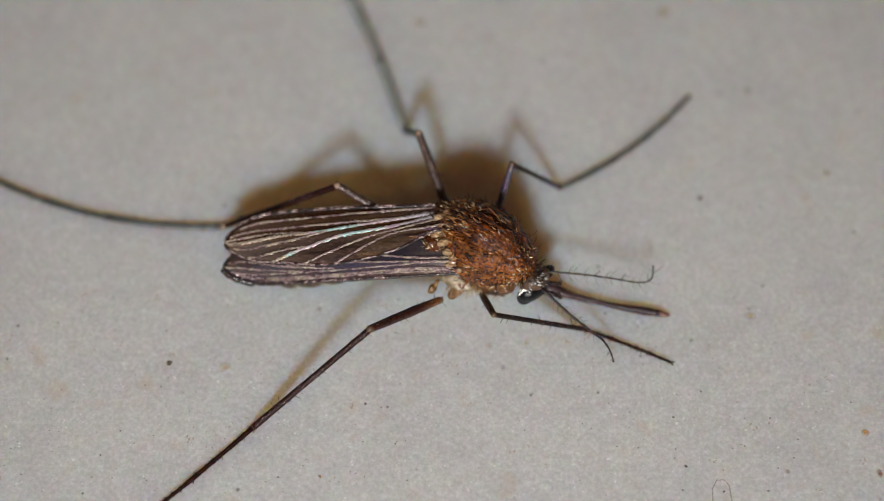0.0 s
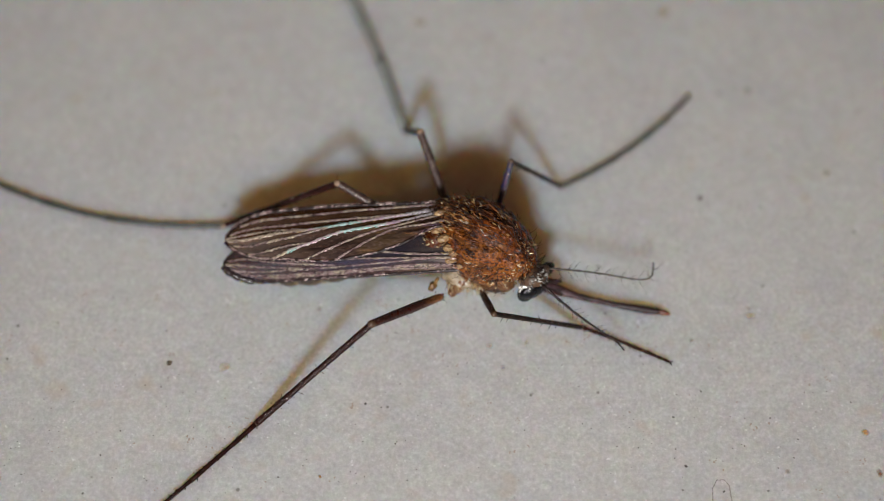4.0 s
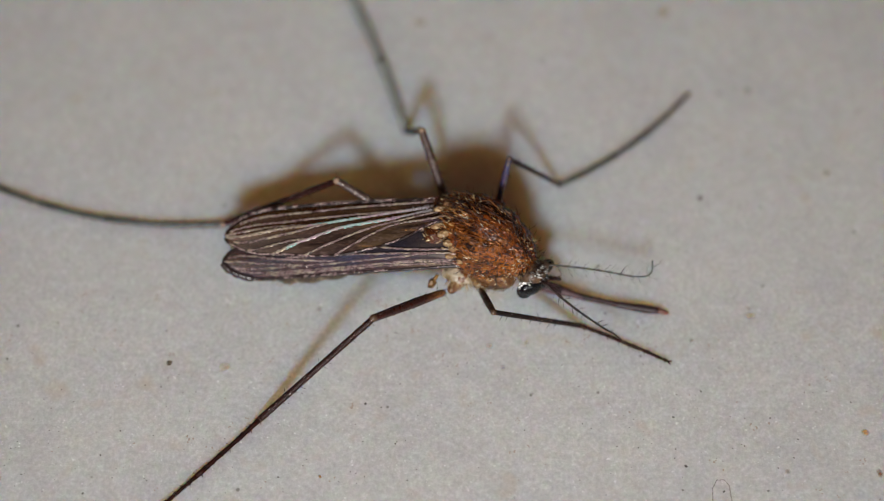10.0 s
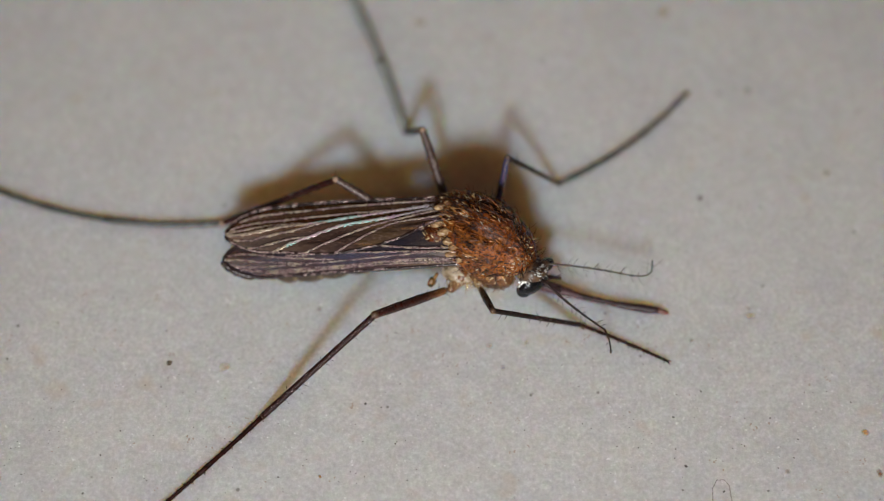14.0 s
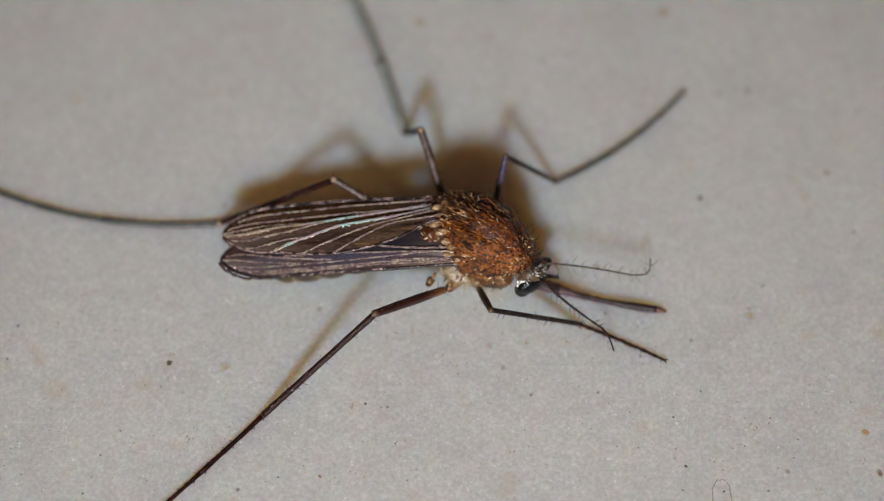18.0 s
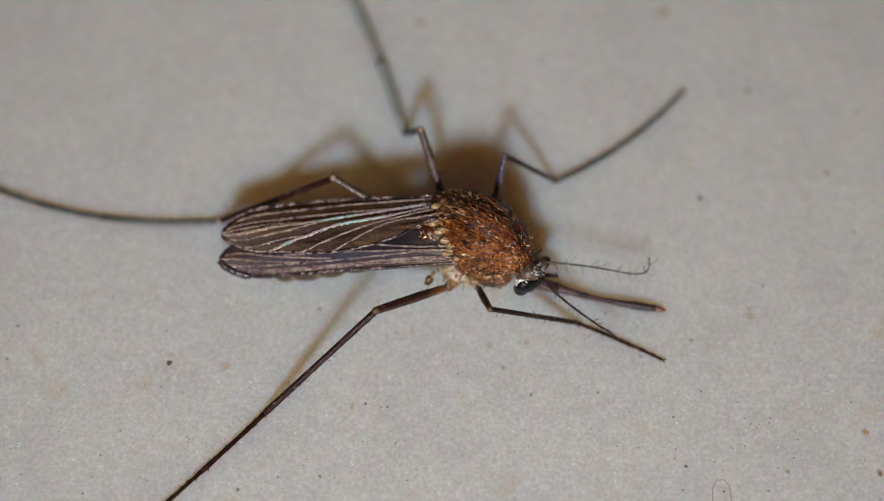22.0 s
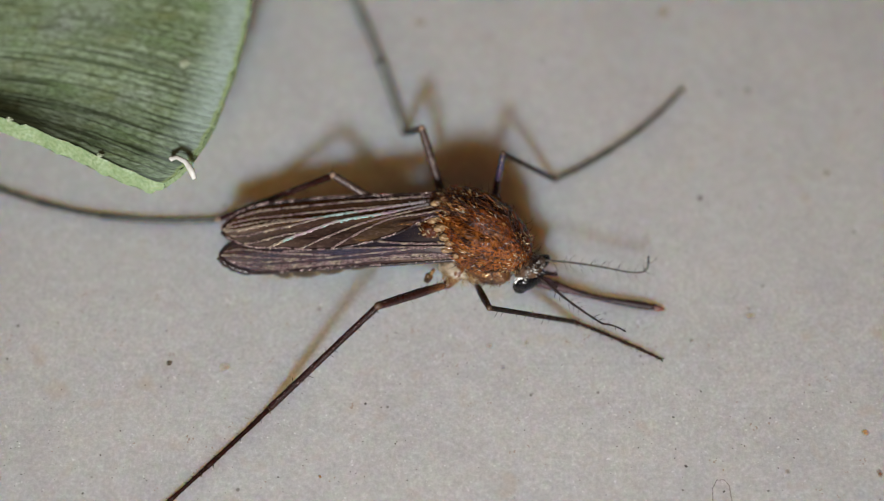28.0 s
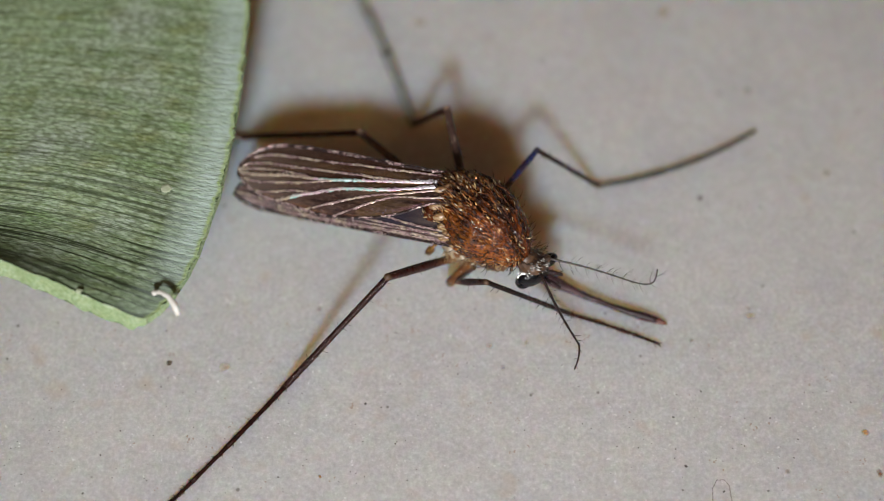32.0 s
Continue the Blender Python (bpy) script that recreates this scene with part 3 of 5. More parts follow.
    part("pale_coat", pale, SCALE_PALE, thorax, "cream scales along the edges", kind="stuff")
    part("bristle_coat", dark, SCALE_DARK, thorax, "fine dark bristles", kind="stuff")
    for root_at, label in (((-0.72, 0.44, 1.70), "pale gold tuft at the wing root"), ((-0.64, -0.22, 1.60), "pale gold tuft at the wing root")):
        tuft = bmesh.new()
        for _ in range(22):
            p = Vector(root_at) + Vector((rnd.uniform(-0.14, 0.12), rnd.uniform(-0.15, 0.15), rnd.uniform(-0.05, 0.03)))
            scale_leaf(tuft, p, back + Vector([rnd.uniform(-0.7, 0.7) for _ in range(3)]), (0, -0.4, 1), rnd.uniform(0.07, 0.14), 0.011, 0.25)
        part("wing_root_tuft", tuft, SCALE_PALE, thorax, label, kind="stuff")
    # rear lobe between the wing bases
    lobe = bmesh.new()
    bm = bmesh.new()
    ball(bm, (-0.84, 0.20, 1.42), (0.26, 0.42, 0.22), AXIS, rough=0.1)
    for _ in range(110):
        a, b = rnd.uniform(0, 2 * math.pi), rnd.uniform(0.0, 1.5)
        nrm = AXIS.to_3x3() @ Vector((math.cos(a) * math.cos(b), math.sin(a) * math.cos(b), math.sin(b)))
        q = AXIS.to_3x3() @ Vector((math.cos(a) * math.cos(b) * 0.26, math.sin(a) * math.cos(b) * 0.42, math.sin(b) * 0.22))
        scale_leaf(lobe, Vector((-0.84, 0.20, 1.42)) + q, back + Vector([rnd.uniform(-0.9, 0.9) for _ in range(3)]), nrm, rnd.uniform(0.05, 0.09), 0.013, 0.1)
    lobe_ob = part("scutellum", bm, THORAX, mosquito, "tan rear lobe of the thorax")
    part("pale_coat", lobe, SCALE_PALE, lobe_ob, "cream scales", kind="stuff")
    # small pale plates where the wings join
    for spot, size in (((-0.80, -0.09, 1.70), (0.11, 0.085, 0.07)), ((-0.70, -0.22, 1.63), (0.12, 0.08, 0.07)), ((-0.86, 0.36, 1.77), (0.10, 0.07, 0.06)), ((-0.72, 0.44, 1.77), (0.09, 0.07, 0.06)),
                       ((-0.60, -0.30, 1.58), (0.12, 0.08, 0.07)), ((-0.68, -0.40, 1.50), (0.10, 0.07, 0.06)), ((-0.48, -0.46, 1.46), (0.11, 0.07, 0.07)), ((-0.90, 0.08, 1.68), (0.12, 0.08, 0.06))):
        bm = bmesh.new()
        ball(bm, spot, (size[0], size[1] * 0.8, size[2] * 0.7), Matrix.Rotation(radians(20), 4, "Z"), 20, 14, 0.45)
        part("wing_root_plate", bm, ROOT_PLATE, mosquito, "glossy cream-brown plate at the wing root")
    # side plates and their pale membrane
    bm = bmesh.new()
    ball(bm, (-0.12, -0.30, 0.93), (0.62, 0.32, 0.38), AXIS, rough=0.12)
    side = part("side_plate", bm, PLEURON, mosquito, "tan side of the thorax")
    bm = bmesh.new()
    ball(bm, (-0.57, -0.40, 0.89), (0.27, 0.20, 0.18), AXIS, 28, 20, 0.5)
    part("pale_patch", bm, PALE, side, "cream soft membrane patch")
    coat = bmesh.new()
    for _ in range(900):
        a, b = rnd.uniform(0, 2 * math.pi), rnd.uniform(-0.9, 0.9)
        nrm = AXIS.to_3x3() @ Vector((math.cos(a) * math.cos(b), math.sin(a) * math.cos(b), math.sin(b)))
        q = AXIS.to_3x3() @ Vector((math.cos(a) * math.cos(b) * 0.62, math.sin(a) * math.cos(b) * 0.32, math.sin(b) * 0.38))
        scale_leaf(coat, Vector((-0.12, -0.30, 0.93)) + q, back + Vector([rnd.uniform(-0.8, 0.8) for _ in range(3)]), nrm, rnd.uniform(0.06, 0.13), 0.010, 0.2)
    part("scale_coat", coat, SCALE_GOLD, side, "golden scales on the side", kind="stuff")
    tuft = bmesh.new()
    for _ in range(170):
        p = Vector((rnd.uniform(-0.75, 0.1), -0.52 + rnd.uniform(-0.08, 0.06), rnd.uniform(0.72, 0.98)))
        hair(tuft, p, (rnd.uniform(-0.4, 0.3), -1, rnd.uniform(-0.9, 0.0)), rnd.uniform(0.10, 0.24), 0.004)
    part("side_fuzz", tuft, SCALE_PALE, side, "cream hairs under the thorax", kind="stuff")
    bm = bmesh.new()
    tube(bm, [(-0.90, -0.47, 0.95), (-0.94, -0.52, 0.90), (-0.98, -0.56, 0.84)], [0.03, 0.032, 0.04], 8)
    ball(bm, (-1.0, -0.575, 0.82), (0.065, 0.095, 0.10), Matrix.Rotation(radians(-35), 4, "Z"), rough=0.35)
    part("haltere", bm, HALTERE, mosquito, "small orange club behind the wing")


def build_abdomen():
    a, b = Vector((-0.70, 0.22, 1.08)), Vector((-3.80, -0.20, 0.60))
    n = 7
    rad = [(0, 0.42), (0.15, 0.42), (0.45, 0.36), (0.75, 0.355), (0.92, 0.30), (1.0, 0.16)]
    for i in range(n):
        s0, s1 = i / n, (i + 1) / n + 0.012
        bm = bmesh.new()
        pts, rr = [], []
        for j in range(7):
            s = s0 + (s1 - s0) * j / 6
            pts.append(a.lerp(b, min(s, 1)) + Vector((0, 0, -0.05 * math.sin(math.pi * min(s, 1)))))
            rr.append(smooth_steps(rad, s) * (0.80 + 0.23 * math.sin(math.pi * (j + 0.8) / 7.6)))
        rings = tube(bm, pts, rr, 20)
        for f in bm.faces:
            c = f.calc_center_median()
            along = ((c - a).dot(b - a) / (b - a).length_squared - s0) / (s1 - s0)
            f.material_index = 1 if along < 0.16 else 0
        ring = part("abdomen_segment", bm, (ABD_DARK, ABD_PALE), mosquito, "brown abdomen ring with a cream band")
        rnd = random.Random(70 + i)
        bm = bmesh.new()
        for _ in range(50):
            s, g = rnd.uniform(s0, s1), rnd.uniform(math.pi * 0.9, math.pi * 2.1)
            nrm = Vector((0, math.cos(g), math.sin(g)))
            p = a.lerp(b, min(s, 1)) + Vector((0, 0, -0.05)) + nrm * smooth_steps(rad, s) * 0.95
            hair(bm, p, nrm + Vector((-1.2, 0, 0)), rnd.uniform(0.05, 0.10), 0.0035)
        part("pale_fuzz", bm, SCALE_PALE, ring, "fine cream hairs", kind="stuff")


# wing outlines: share of the length, reach to the leading and to the trailing edge in millimetres
LEAD_FAR = [(0, 0.47), (0.1, 0.46), (0.3, 0.475), (0.5, 0.51), (0.7, 0.525), (1, 0.49)]
TRAIL_FAR = [(0, 0.02), (0.05, 0.05), (0.1, 0.13), (0.15, 0.24), (0.2, 0.33), (0.3, 0.45), (0.4, 0.51), (0.5, 0.55), (0.6, 0.53), (0.7, 0.47), (1, 0.34)]
LEAD_NEAR = [(0, 0.27), (0.1, 0.30), (0.3, 0.37), (0.5, 0.42), (0.7, 0.44), (1, 0.46)]
TRAIL_NEAR = [(0, 0.42), (0.1, 0.52), (0.3, 0.57), (0.45, 0.61), (0.7, 0.55), (1, 0.46)]


def tip_round(u):
    """How far the wing is still open near its rounded tip."""
    return max(0.015, 1 - max(0, (u - 0.8) / 0.2) ** 2) ** 0.6


def far_wing(u, v):
    c = Vector((-0.70, 0.16, 1.74)).lerp(Vector((-4.555, 0.11, 1.23)), u)
    c.z += 0.10 * math.sin(math.pi * u)
    w = smooth_steps(LEAD_FAR if v > 0 else TRAIL_FAR, u) * tip_round(u) * v
    return c + Vector((0.05 * v * (1 - u), w * (1.15 if w > 0 else 1.0), -0.22 * w * w - 0.38 * max(0, w) + 0.012 * math.sin(9 * v + 3 * u) * tip_round(u)))


def near_wing(u, v):
    c = Vector((-0.48, -0.38, 1.54)).lerp(Vector((-4.595, -0.24, 0.95)), u)
    c.z += 0.10 * math.sin(math.pi * u)
    if v > 0:
        w = smooth_steps(LEAD_NEAR, u) * tip_round(u) * v
        return c + Vector((0.05 * v * (1 - u), -0.36 * w, -0.89 * w - 0.15 * w * w + 0.012 * math.sin(9 * v)))
    w = smooth_steps(TRAIL_NEAR, u) * tip_round(u) * -v
    return c + Vector((0, 0.92 * w, -0.04 * w - 0.25 * w * w))


# vein paths as shares of the wing's length and reach; True: with a strong play of colour
FAR_VEINS = ((((0.0, 0.92), (0.08, 0.88), (0.34, 0.77), (0.55, 0.66), (0.76, 0.64), (0.93, 0.70)), False),
             (((0.0, 0.70), (0.07, 0.65), (0.29, 0.38), (0.55, 0.10), (0.73, 0.05), (0.84, -0.03), (0.985, -0.25)), True),
             (((0.20, 0.50), (0.38, 0.42), (0.60, 0.36), (0.80, 0.34), (0.97, 0.42)), False),
             (((0.54, 0.09), (0.68, -0.14), (0.81, -0.30), (0.95, -0.60)), False),
             (((0.0, 0.52), (0.07, 0.48), (0.22, 0.18), (0.36, 0.0), (0.50, -0.14), (0.65, -0.50), (0.77, -0.96)), True),
             (((0.0, 0.38), (0.08, 0.33), (0.20, 0.06), (0.33, -0.16), (0.41, -0.34), (0.53, -0.64), (0.63, -0.97)), False),
             (((0.0, 0.18), (0.09, 0.05), (0.24, -0.15), (0.34, -0.47), (0.41, -0.72), (0.49, -0.97)), False),
             (((0.62, -0.40), (0.74, -0.52), (0.88, -0.92)), False),
             (((0.64, 0.08), (0.78, 0.16), (0.985, 0.14)), False))
NEAR_VEINS = ((((0.0, 0.56), (0.2, 0.45), (0.37, 0.58), (0.54, 0.66), (0.71, 0.70), (0.92, 0.70)), False),
              (((0.0, 0.86), (0.24, 0.72), (0.41, 0.76), (0.58, 0.82), (0.78, 0.86)), False),
              (((0.0, 0.1), (0.11, 0.0), (0.24, 0.20), (0.41, 0.35), (0.62, 0.43), (0.83, 0.25), (0.98, 0.0)), False),
              (((0.62, 0.43), (0.79, 0.46), (0.96, 0.50)), False),
              (((0.06, 0.62), (0.25, 0.56), (0.45, 0.66), (0.64, 0.74), (0.82, 0.78)), False),
              (((0.53, 0.33), (0.74, 0.10), (0.97, -0.40)), False),
              (((0.02, 0.0), (0.3, 0.0), (0.55, 0.0), (0.72, 0.0)), False),
              (((0.0, -0.2), (0.2, -0.15), (0.45, -0.35), (0.75, -0.7)), False))


def curve_at(pts, s):
    """A smooth path through a few (u, v) stops."""
    n = len(pts) - 1
    i = min(int(s * n), n - 1)
    t = s * n - i
    p0, p1, p2, p3 = (np.array(pts[min(max(k, 0), n)], float) for k in (i - 1, i, i + 1, i + 2))
    q = 0.5 * (2 * p1 + (p2 - p0) * t + (2 * p0 - 5 * p1 + 4 * p2 - p3) * t * t + (3 * p1 - p0 - 3 * p2 + p3) * t ** 3)
    return min(max(q[0], 0), 1), min(max(q[1], -1), 1)


def build_wing(shape, label, seed, skin, veins, dark_tip):
    rnd = random.Random(seed)
    bm = bmesh.new()
    nu, nv = 60, 22
    layers = []
    for dz in (0.0, -0.012):
        layers.append([[bm.verts.new(shape(math.sin(math.pi / 2 * i / nu), -1 + 2 * j / nv) + Vector((0, 0, dz))) for j in range(nv + 1)] for i in range(nu + 1)])
    top, low = layers
    for i in range(nu):
        for j in range(nv):
            bm.faces.new((top[i][j], top[i + 1][j], top[i + 1][j + 1], top[i][j + 1]))
            bm.faces.new((low[i][j + 1], low[i + 1][j + 1], low[i + 1][j], low[i][j]))
    bmesh.ops.recalc_face_normals(bm, faces=bm.faces)
    wing = part("wing", bm, skin, mosquito, label)
    # the rim: thick dark leading edge, thin trailing edge
    paths = [[(math.sin(math.pi / 2 * i / 90), 1.0) for i in range(91)], [(math.sin(math.pi / 2 * (1 - i / 90)), -1.0) for i in range(91)]]
    for path, r in zip(paths, (0.034, 0.018)):
        bm = bmesh.new()
        pts = [shape(u, v) + Vector((0, 0, 0.006)) for u, v in path]
        pts = [p for k, p in enumerate(pts) if k == 0 or (p - pts[k - 1]).length > 4e-3]
        tube(bm, pts, [r * (2.0 if dark_tip and p.x < -4.1 else 1.0) * (1 + 0.25 * noise.noise(p * 14)) for p in pts], 7)
        for p in pts:
            hair(bm, p, (-1, rnd.uniform(-0.5, 0.5), rnd.uniform(-0.2, 0.2)), rnd.uniform(0.02, 0.04), 0.003)
        for f in bm.faces:
            f.material_index = 1
        count = len(bm.faces)
        for p, ahead in zip(pts, pts[1:]):
            d = (ahead - p).normalized()
            for _ in range(7):
                q = p.lerp(ahead, rnd.random()) + Vector((0, rnd.uniform(-0.6, 0.6) * r, r * 0.8))
                scale_leaf(bm, q, d + Vector((0, rnd.uniform(-0.15, 0.15), 0)), (0, -0.3, 1), rnd.uniform(0.04, 0.06), 0.010, 0.03, 0.3)
        bm.faces.ensure_lookup_table()
        for f in bm.faces[count:]:
            c = f.calc_center_median()
            f.material_index = 1 if (c.x < -3.8 and dark_tip) or noise.noise(c * 9) > (0.1 if c.x > -3.8 else 0.4) else 0
        part("wing_edge", bm, (VEIN, VEIN_DARK), wing, "dark scaled wing margin with silvery scales")
    for path, shiny in veins:
        bm = bmesh.new()
        pts = [shape(*curve_at(path, k / 40)) + Vector((0, 0, 0.006)) for k in range(41)]
        tube(bm, pts, [0.017 * (1 + 0.3 * noise.noise(p * 17)) for p in pts], 6, 2, 0.5)
        reach = sum((q - p).length for p, q in zip(pts, pts[1:]))
        for k in range(int(reach * (420 if shiny else 300))):
            q = rnd.random()
            u, v = curve_at(path, q)
            p, ahead = shape(u, v), shape(*curve_at(path, min(1, q + 0.02)))
            if (ahead - p).length < 1e-5:
                continue
            d = (ahead - p).normalized()
            side = d.cross(Vector((0, 0, 1))).normalized()
            if side.y < 0:
                side = -side
            off = rnd.gauss(0, 0.011 + 0.012 * max(0, 1 - 3 * u) if shiny else 0.007)
            if noise.noise(p * 7 + Vector((seed, 0, 0))) < -0.2 and not shiny and rnd.random() < 0.5:
                continue
            before = len(bm.faces)
            scale_leaf(bm, p + side * off + Vector((0, 0, 0.018 - abs(off) * 0.4)), d + side * rnd.uniform(-0.2, 0.2), Vector((0, 0, 1)) + side * (off * 14), rnd.uniform(0.04, 0.075), rnd.uniform(0.005, 0.009), 0.02, 0.14)
            bm.faces.ensure_lookup_table()
            tone = 1 if shiny and u < 0.70 + 0.2 * noise.noise(p * 3) else 3 if shiny or noise.noise(p * 5) > 0.15 else 0
            # near the root the bright highlight is put into the colour of white-lilac scales
            if shiny and u < 0.30 and rnd.random() < 1.2 - 3 * u:
                tone = 4
            for f in bm.faces[before:]:
                f.material_index = tone
        part("vein", bm, (VEIN, VEIN_SHEEN, VEIN_DARK, VEIN_GOLD, VEIN_GLINT), wing, "iridescent scaled wing vein" if shiny else "brown scaled wing vein")
    # fringe
    bm = bmesh.new()
    for _ in range(260):
        u = rnd.uniform(0.12, 1)
        p, q = shape(u, -1), shape(u, -0.9)
        hair(bm, p, (p - q).normalized() + Vector((-0.8, 0, rnd.uniform(-0.1, 0.2))), rnd.uniform(0.03, 0.06), 0.004)
    part("fringe", bm, SCALE_DARK, wing, "fine dark hairs along the wing", kind="stuff")
    return wing


def build_head():
    rnd = random.Random(8)
    c = Vector((0.70, -0.48, 1.03))
    bm = bmesh.new()
    ball(bm, c, (0.26, 0.26, 0.23), Matrix.Rotation(radians(-32), 4, "Z"), rough=0.06)
    tube(bm, [(0.45, -0.36, 1.14), (0.70, -0.50, 1.10)], [0.20, 0.2], 12)
    head = part("head", bm, HEAD, mosquito, "small dark head")
    for spots in ((((0.735, -0.64, 0.92), (0.31, 0.16, 0.20)), ((0.59, -0.735, 0.85), (0.15, 0.13, 0.14))), (((0.93, -0.36, 1.00), (0.20, 0.11, 0.15)),)):
        bm = bmesh.new()
        for centre, size in spots:
            ball(bm, centre, size, Matrix.Rotation(radians(36), 4, "Z"), 28, 20)
        part("eye", bm, EYE_BLACK, head, "glossy black compound eye")
    bm = bmesh.new()
    for _ in range(120):
        a, b = rnd.uniform(0, 2 * math.pi), rnd.uniform(0.2, 1.2)
        nrm = Vector((math.cos(a) * math.cos(b), math.sin(a) * math.cos(b), math.sin(b)))
        p = c + Vector((nrm.x * 0.26, nrm.y * 0.26, nrm.z * 0.23))
        scale_leaf(bm, p, Vector((1, -0.6, 0.3)) + nrm * 0.4 + Vector([rnd.uniform(-0.5, 0.5) for _ in range(3)]), nrm, rnd.uniform(0.05, 0.08), 0.018, 0.1)
    for _ in range(130):
        s = rnd.random()
        p = Vector((0.49, -0.70, 1.04)).lerp(Vector((0.95, -0.41, 1.12)), s) + Vector((0.03 * math.sin(math.pi * s), -0.05 * math.sin(math.pi * s), 0.05 * math.sin(math.pi * s)))
        p += Vector([rnd.uniform(-0.035, 0.035) for _ in range(3)])
        scale_leaf(bm, p, (rnd.uniform(-0.2, 1), -0.5, -0.5), (0, -0.6, 0.8), rnd.uniform(0.05, 0.09), 0.024, 0.08)
    part("head_coat", bm, SCALE_WHITE, head, "silvery scales round the eyes", kind="stuff")
    bm = bmesh.new()
    for _ in range(46):
        p = c + Vector((rnd.uniform(-0.1, 0.2), rnd.uniform(-0.15, 0.25), 0.2))
        hair(bm, p, (rnd.uniform(0.3, 1), rnd.uniform(-0.5, 0.6), rnd.uniform(0.2, 0.9)), rnd.uniform(0.15, 0.28), 0.006)
    part("head_fuzz", bm, SCALE_DARK, head, "fine dark hairs", kind="stuff")
    bm = bmesh.new()
    tube(bm, [(0.78, -0.48, 0.90), (0.84, -0.44, 0.70), (0.88, -0.39, 0.55), (0.91, -0.37, 0.42)], [0.15, 0.12, 0.09, 0.075], 12)
    part("clypeus", bm, PROBOSCIS, head, "dark snout that carries the proboscis")
    for dy in (0.07, -0.06):
        bm = bmesh.new()
        base = Vector((0.88, -0.56 + dy, 0.86))
        tube(bm, [base, base + Vector((0.18, dy * 0.5 - 0.02, -0.04)), base + Vector((0.34, dy - 0.03, -0.12))], [0.035, 0.04, 0.03], 8)
        for _ in range(30):
            hair(bm, base + Vector((rnd.uniform(0, 0.3), dy * 0.5, -0.04)), (1, rnd.uniform(-1, 1), rnd.uniform(-0.6, 0.8)), 0.09, 0.006)
        part("palp", bm, PROBOSCIS, head, "short hairy palp")
    return head


def build_proboscis():
    """Drawn along +X from its root."""
    length = 2.10
    rnd = random.Random(4)
    bm = bmesh.new()
    pts = [(length * k / 24, -0.06 * math.sin(math.pi * k / 24), 0) for k in range(25)]
    tube(bm, pts, [smooth_steps([(0, 0.115), (0.12, 0.105), (0.28, 0.062), (0.55, 0.046), (0.72, 0.060), (0.88, 0.074), (1, 0.058)], k / 24) * (1 + 0.08 * noise.noise(Vector((k * 1.7, 0, 0)))) for k in range(25)], 10)
    for _ in range(320):
        x, a = rnd.uniform(0.05, length), rnd.uniform(0, 2 * math.pi)
        nrm = Vector((0, math.cos(a), math.sin(a)))
        scale_leaf(bm, Vector((x, -0.06 * math.sin(math.pi * x / length), 0)) + nrm * smooth_steps([(0, 0.105), (0.12, 0.095), (0.28, 0.055), (0.55, 0.04), (0.88, 0.058), (1, 0.05)], x / length), (1, 0, 0), nrm, rnd.uniform(0.04, 0.07), 0.012, 0.1)
    for f in bm.faces:
        c = f.calc_center_median()
        f.material_index = 1 if c.x < length * (0.42 + 0.25 * noise.noise(c * 9)) else 0
    prob = part("proboscis", bm, (PROBOSCIS, PROB_ROSE), mosquito, "long dark scaled proboscis")
    bm = bmesh.new()
    ball(bm, (length + 0.06, 0, 0), (0.13, 0.050, 0.050), u=14, v=10, rough=0.1)
    part("labellum", bm, LABELLUM, prob, "rusty proboscis tip")
    return prob


def antenna_bm(pts, r0, r1, whorls, seed, hair_len):
    rnd = random.Random(seed)
    bm = bmesh.new()
    n = len(pts) - 1
    tube(bm, pts, [(r0 + (r1 - r0) * k / n) * (1.25 if k % 2 == 0 else 0.9) for k in range(n + 1)], 7)
    for w in range(whorls):
        k = min(int((w + 0.5) / whorls * n), n - 1)
        p = Vector(pts[k])
        d = (Vector(pts[k + 1]) - p).normalized()
        for _ in range(9):
            a = rnd.uniform(0, 2 * math.pi)
            side = d.orthogonal().normalized()
            side.rotate(Matrix.Rotation(a, 3, d))
            hair(bm, p, side + d * 0.55, hair_len * rnd.uniform(0.6, 1.1), 0.0021, d * 0.15)
    return bm


def build_antennae(head):
    # the far antenna bends up near its end
    a, b, c = Vector((0.95, -0.42, 1.20)), Vector((2.40, -0.487, 0.92)), Vector((2.80, -0.184, 0.92))
    pts = [a.lerp(b, k / 16) + Vector((0, 0.03 * math.sin(math.pi * k / 16), 0)) for k in range(17)]
    pts += [b + (c - b) * s + Vector((0.13, -0.13, 0)) * math.sin(math.pi * s) for s in (0.15, 0.3, 0.45, 0.6, 0.8, 1.0)]
    ant = part("antenna", antenna_bm(pts, 0.019, 0.011, 13, 2, 0.22), ANTENNA_GREY, mosquito, "thin dark antenna with fine hair whorls")
    bm = bmesh.new()
    ball(bm, (0.93, -0.42, 1.19), (0.07, 0.07, 0.06))
    part("antenna_base", bm, HEAD, ant, "round dark antenna base")
    # the near one lies along +X of its own space; its end part turns about Z
    length = 1.36
    pts = [(length * k / 14, -0.03 * math.sin(math.pi * k / 14), 0) for k in range(15)]
    near = part("antenna", antenna_bm(pts, 0.024, 0.017, 11, 6, 0.16), SCALE_DARK, mosquito, "thin dark antenna with fine hair whorls")
    pts = [(0.42 * k / 6, 0.03 * math.sin(math.pi * k / 6), 0) for k in range(7)]
    tip = part("antenna_tip", antenna_bm(pts, 0.017, 0.011, 3, 9, 0.10), SCALE_DARK, near, "bent antenna end")
    tip.matrix_basis = place(length, 0, 0)
    return ant, near, tip


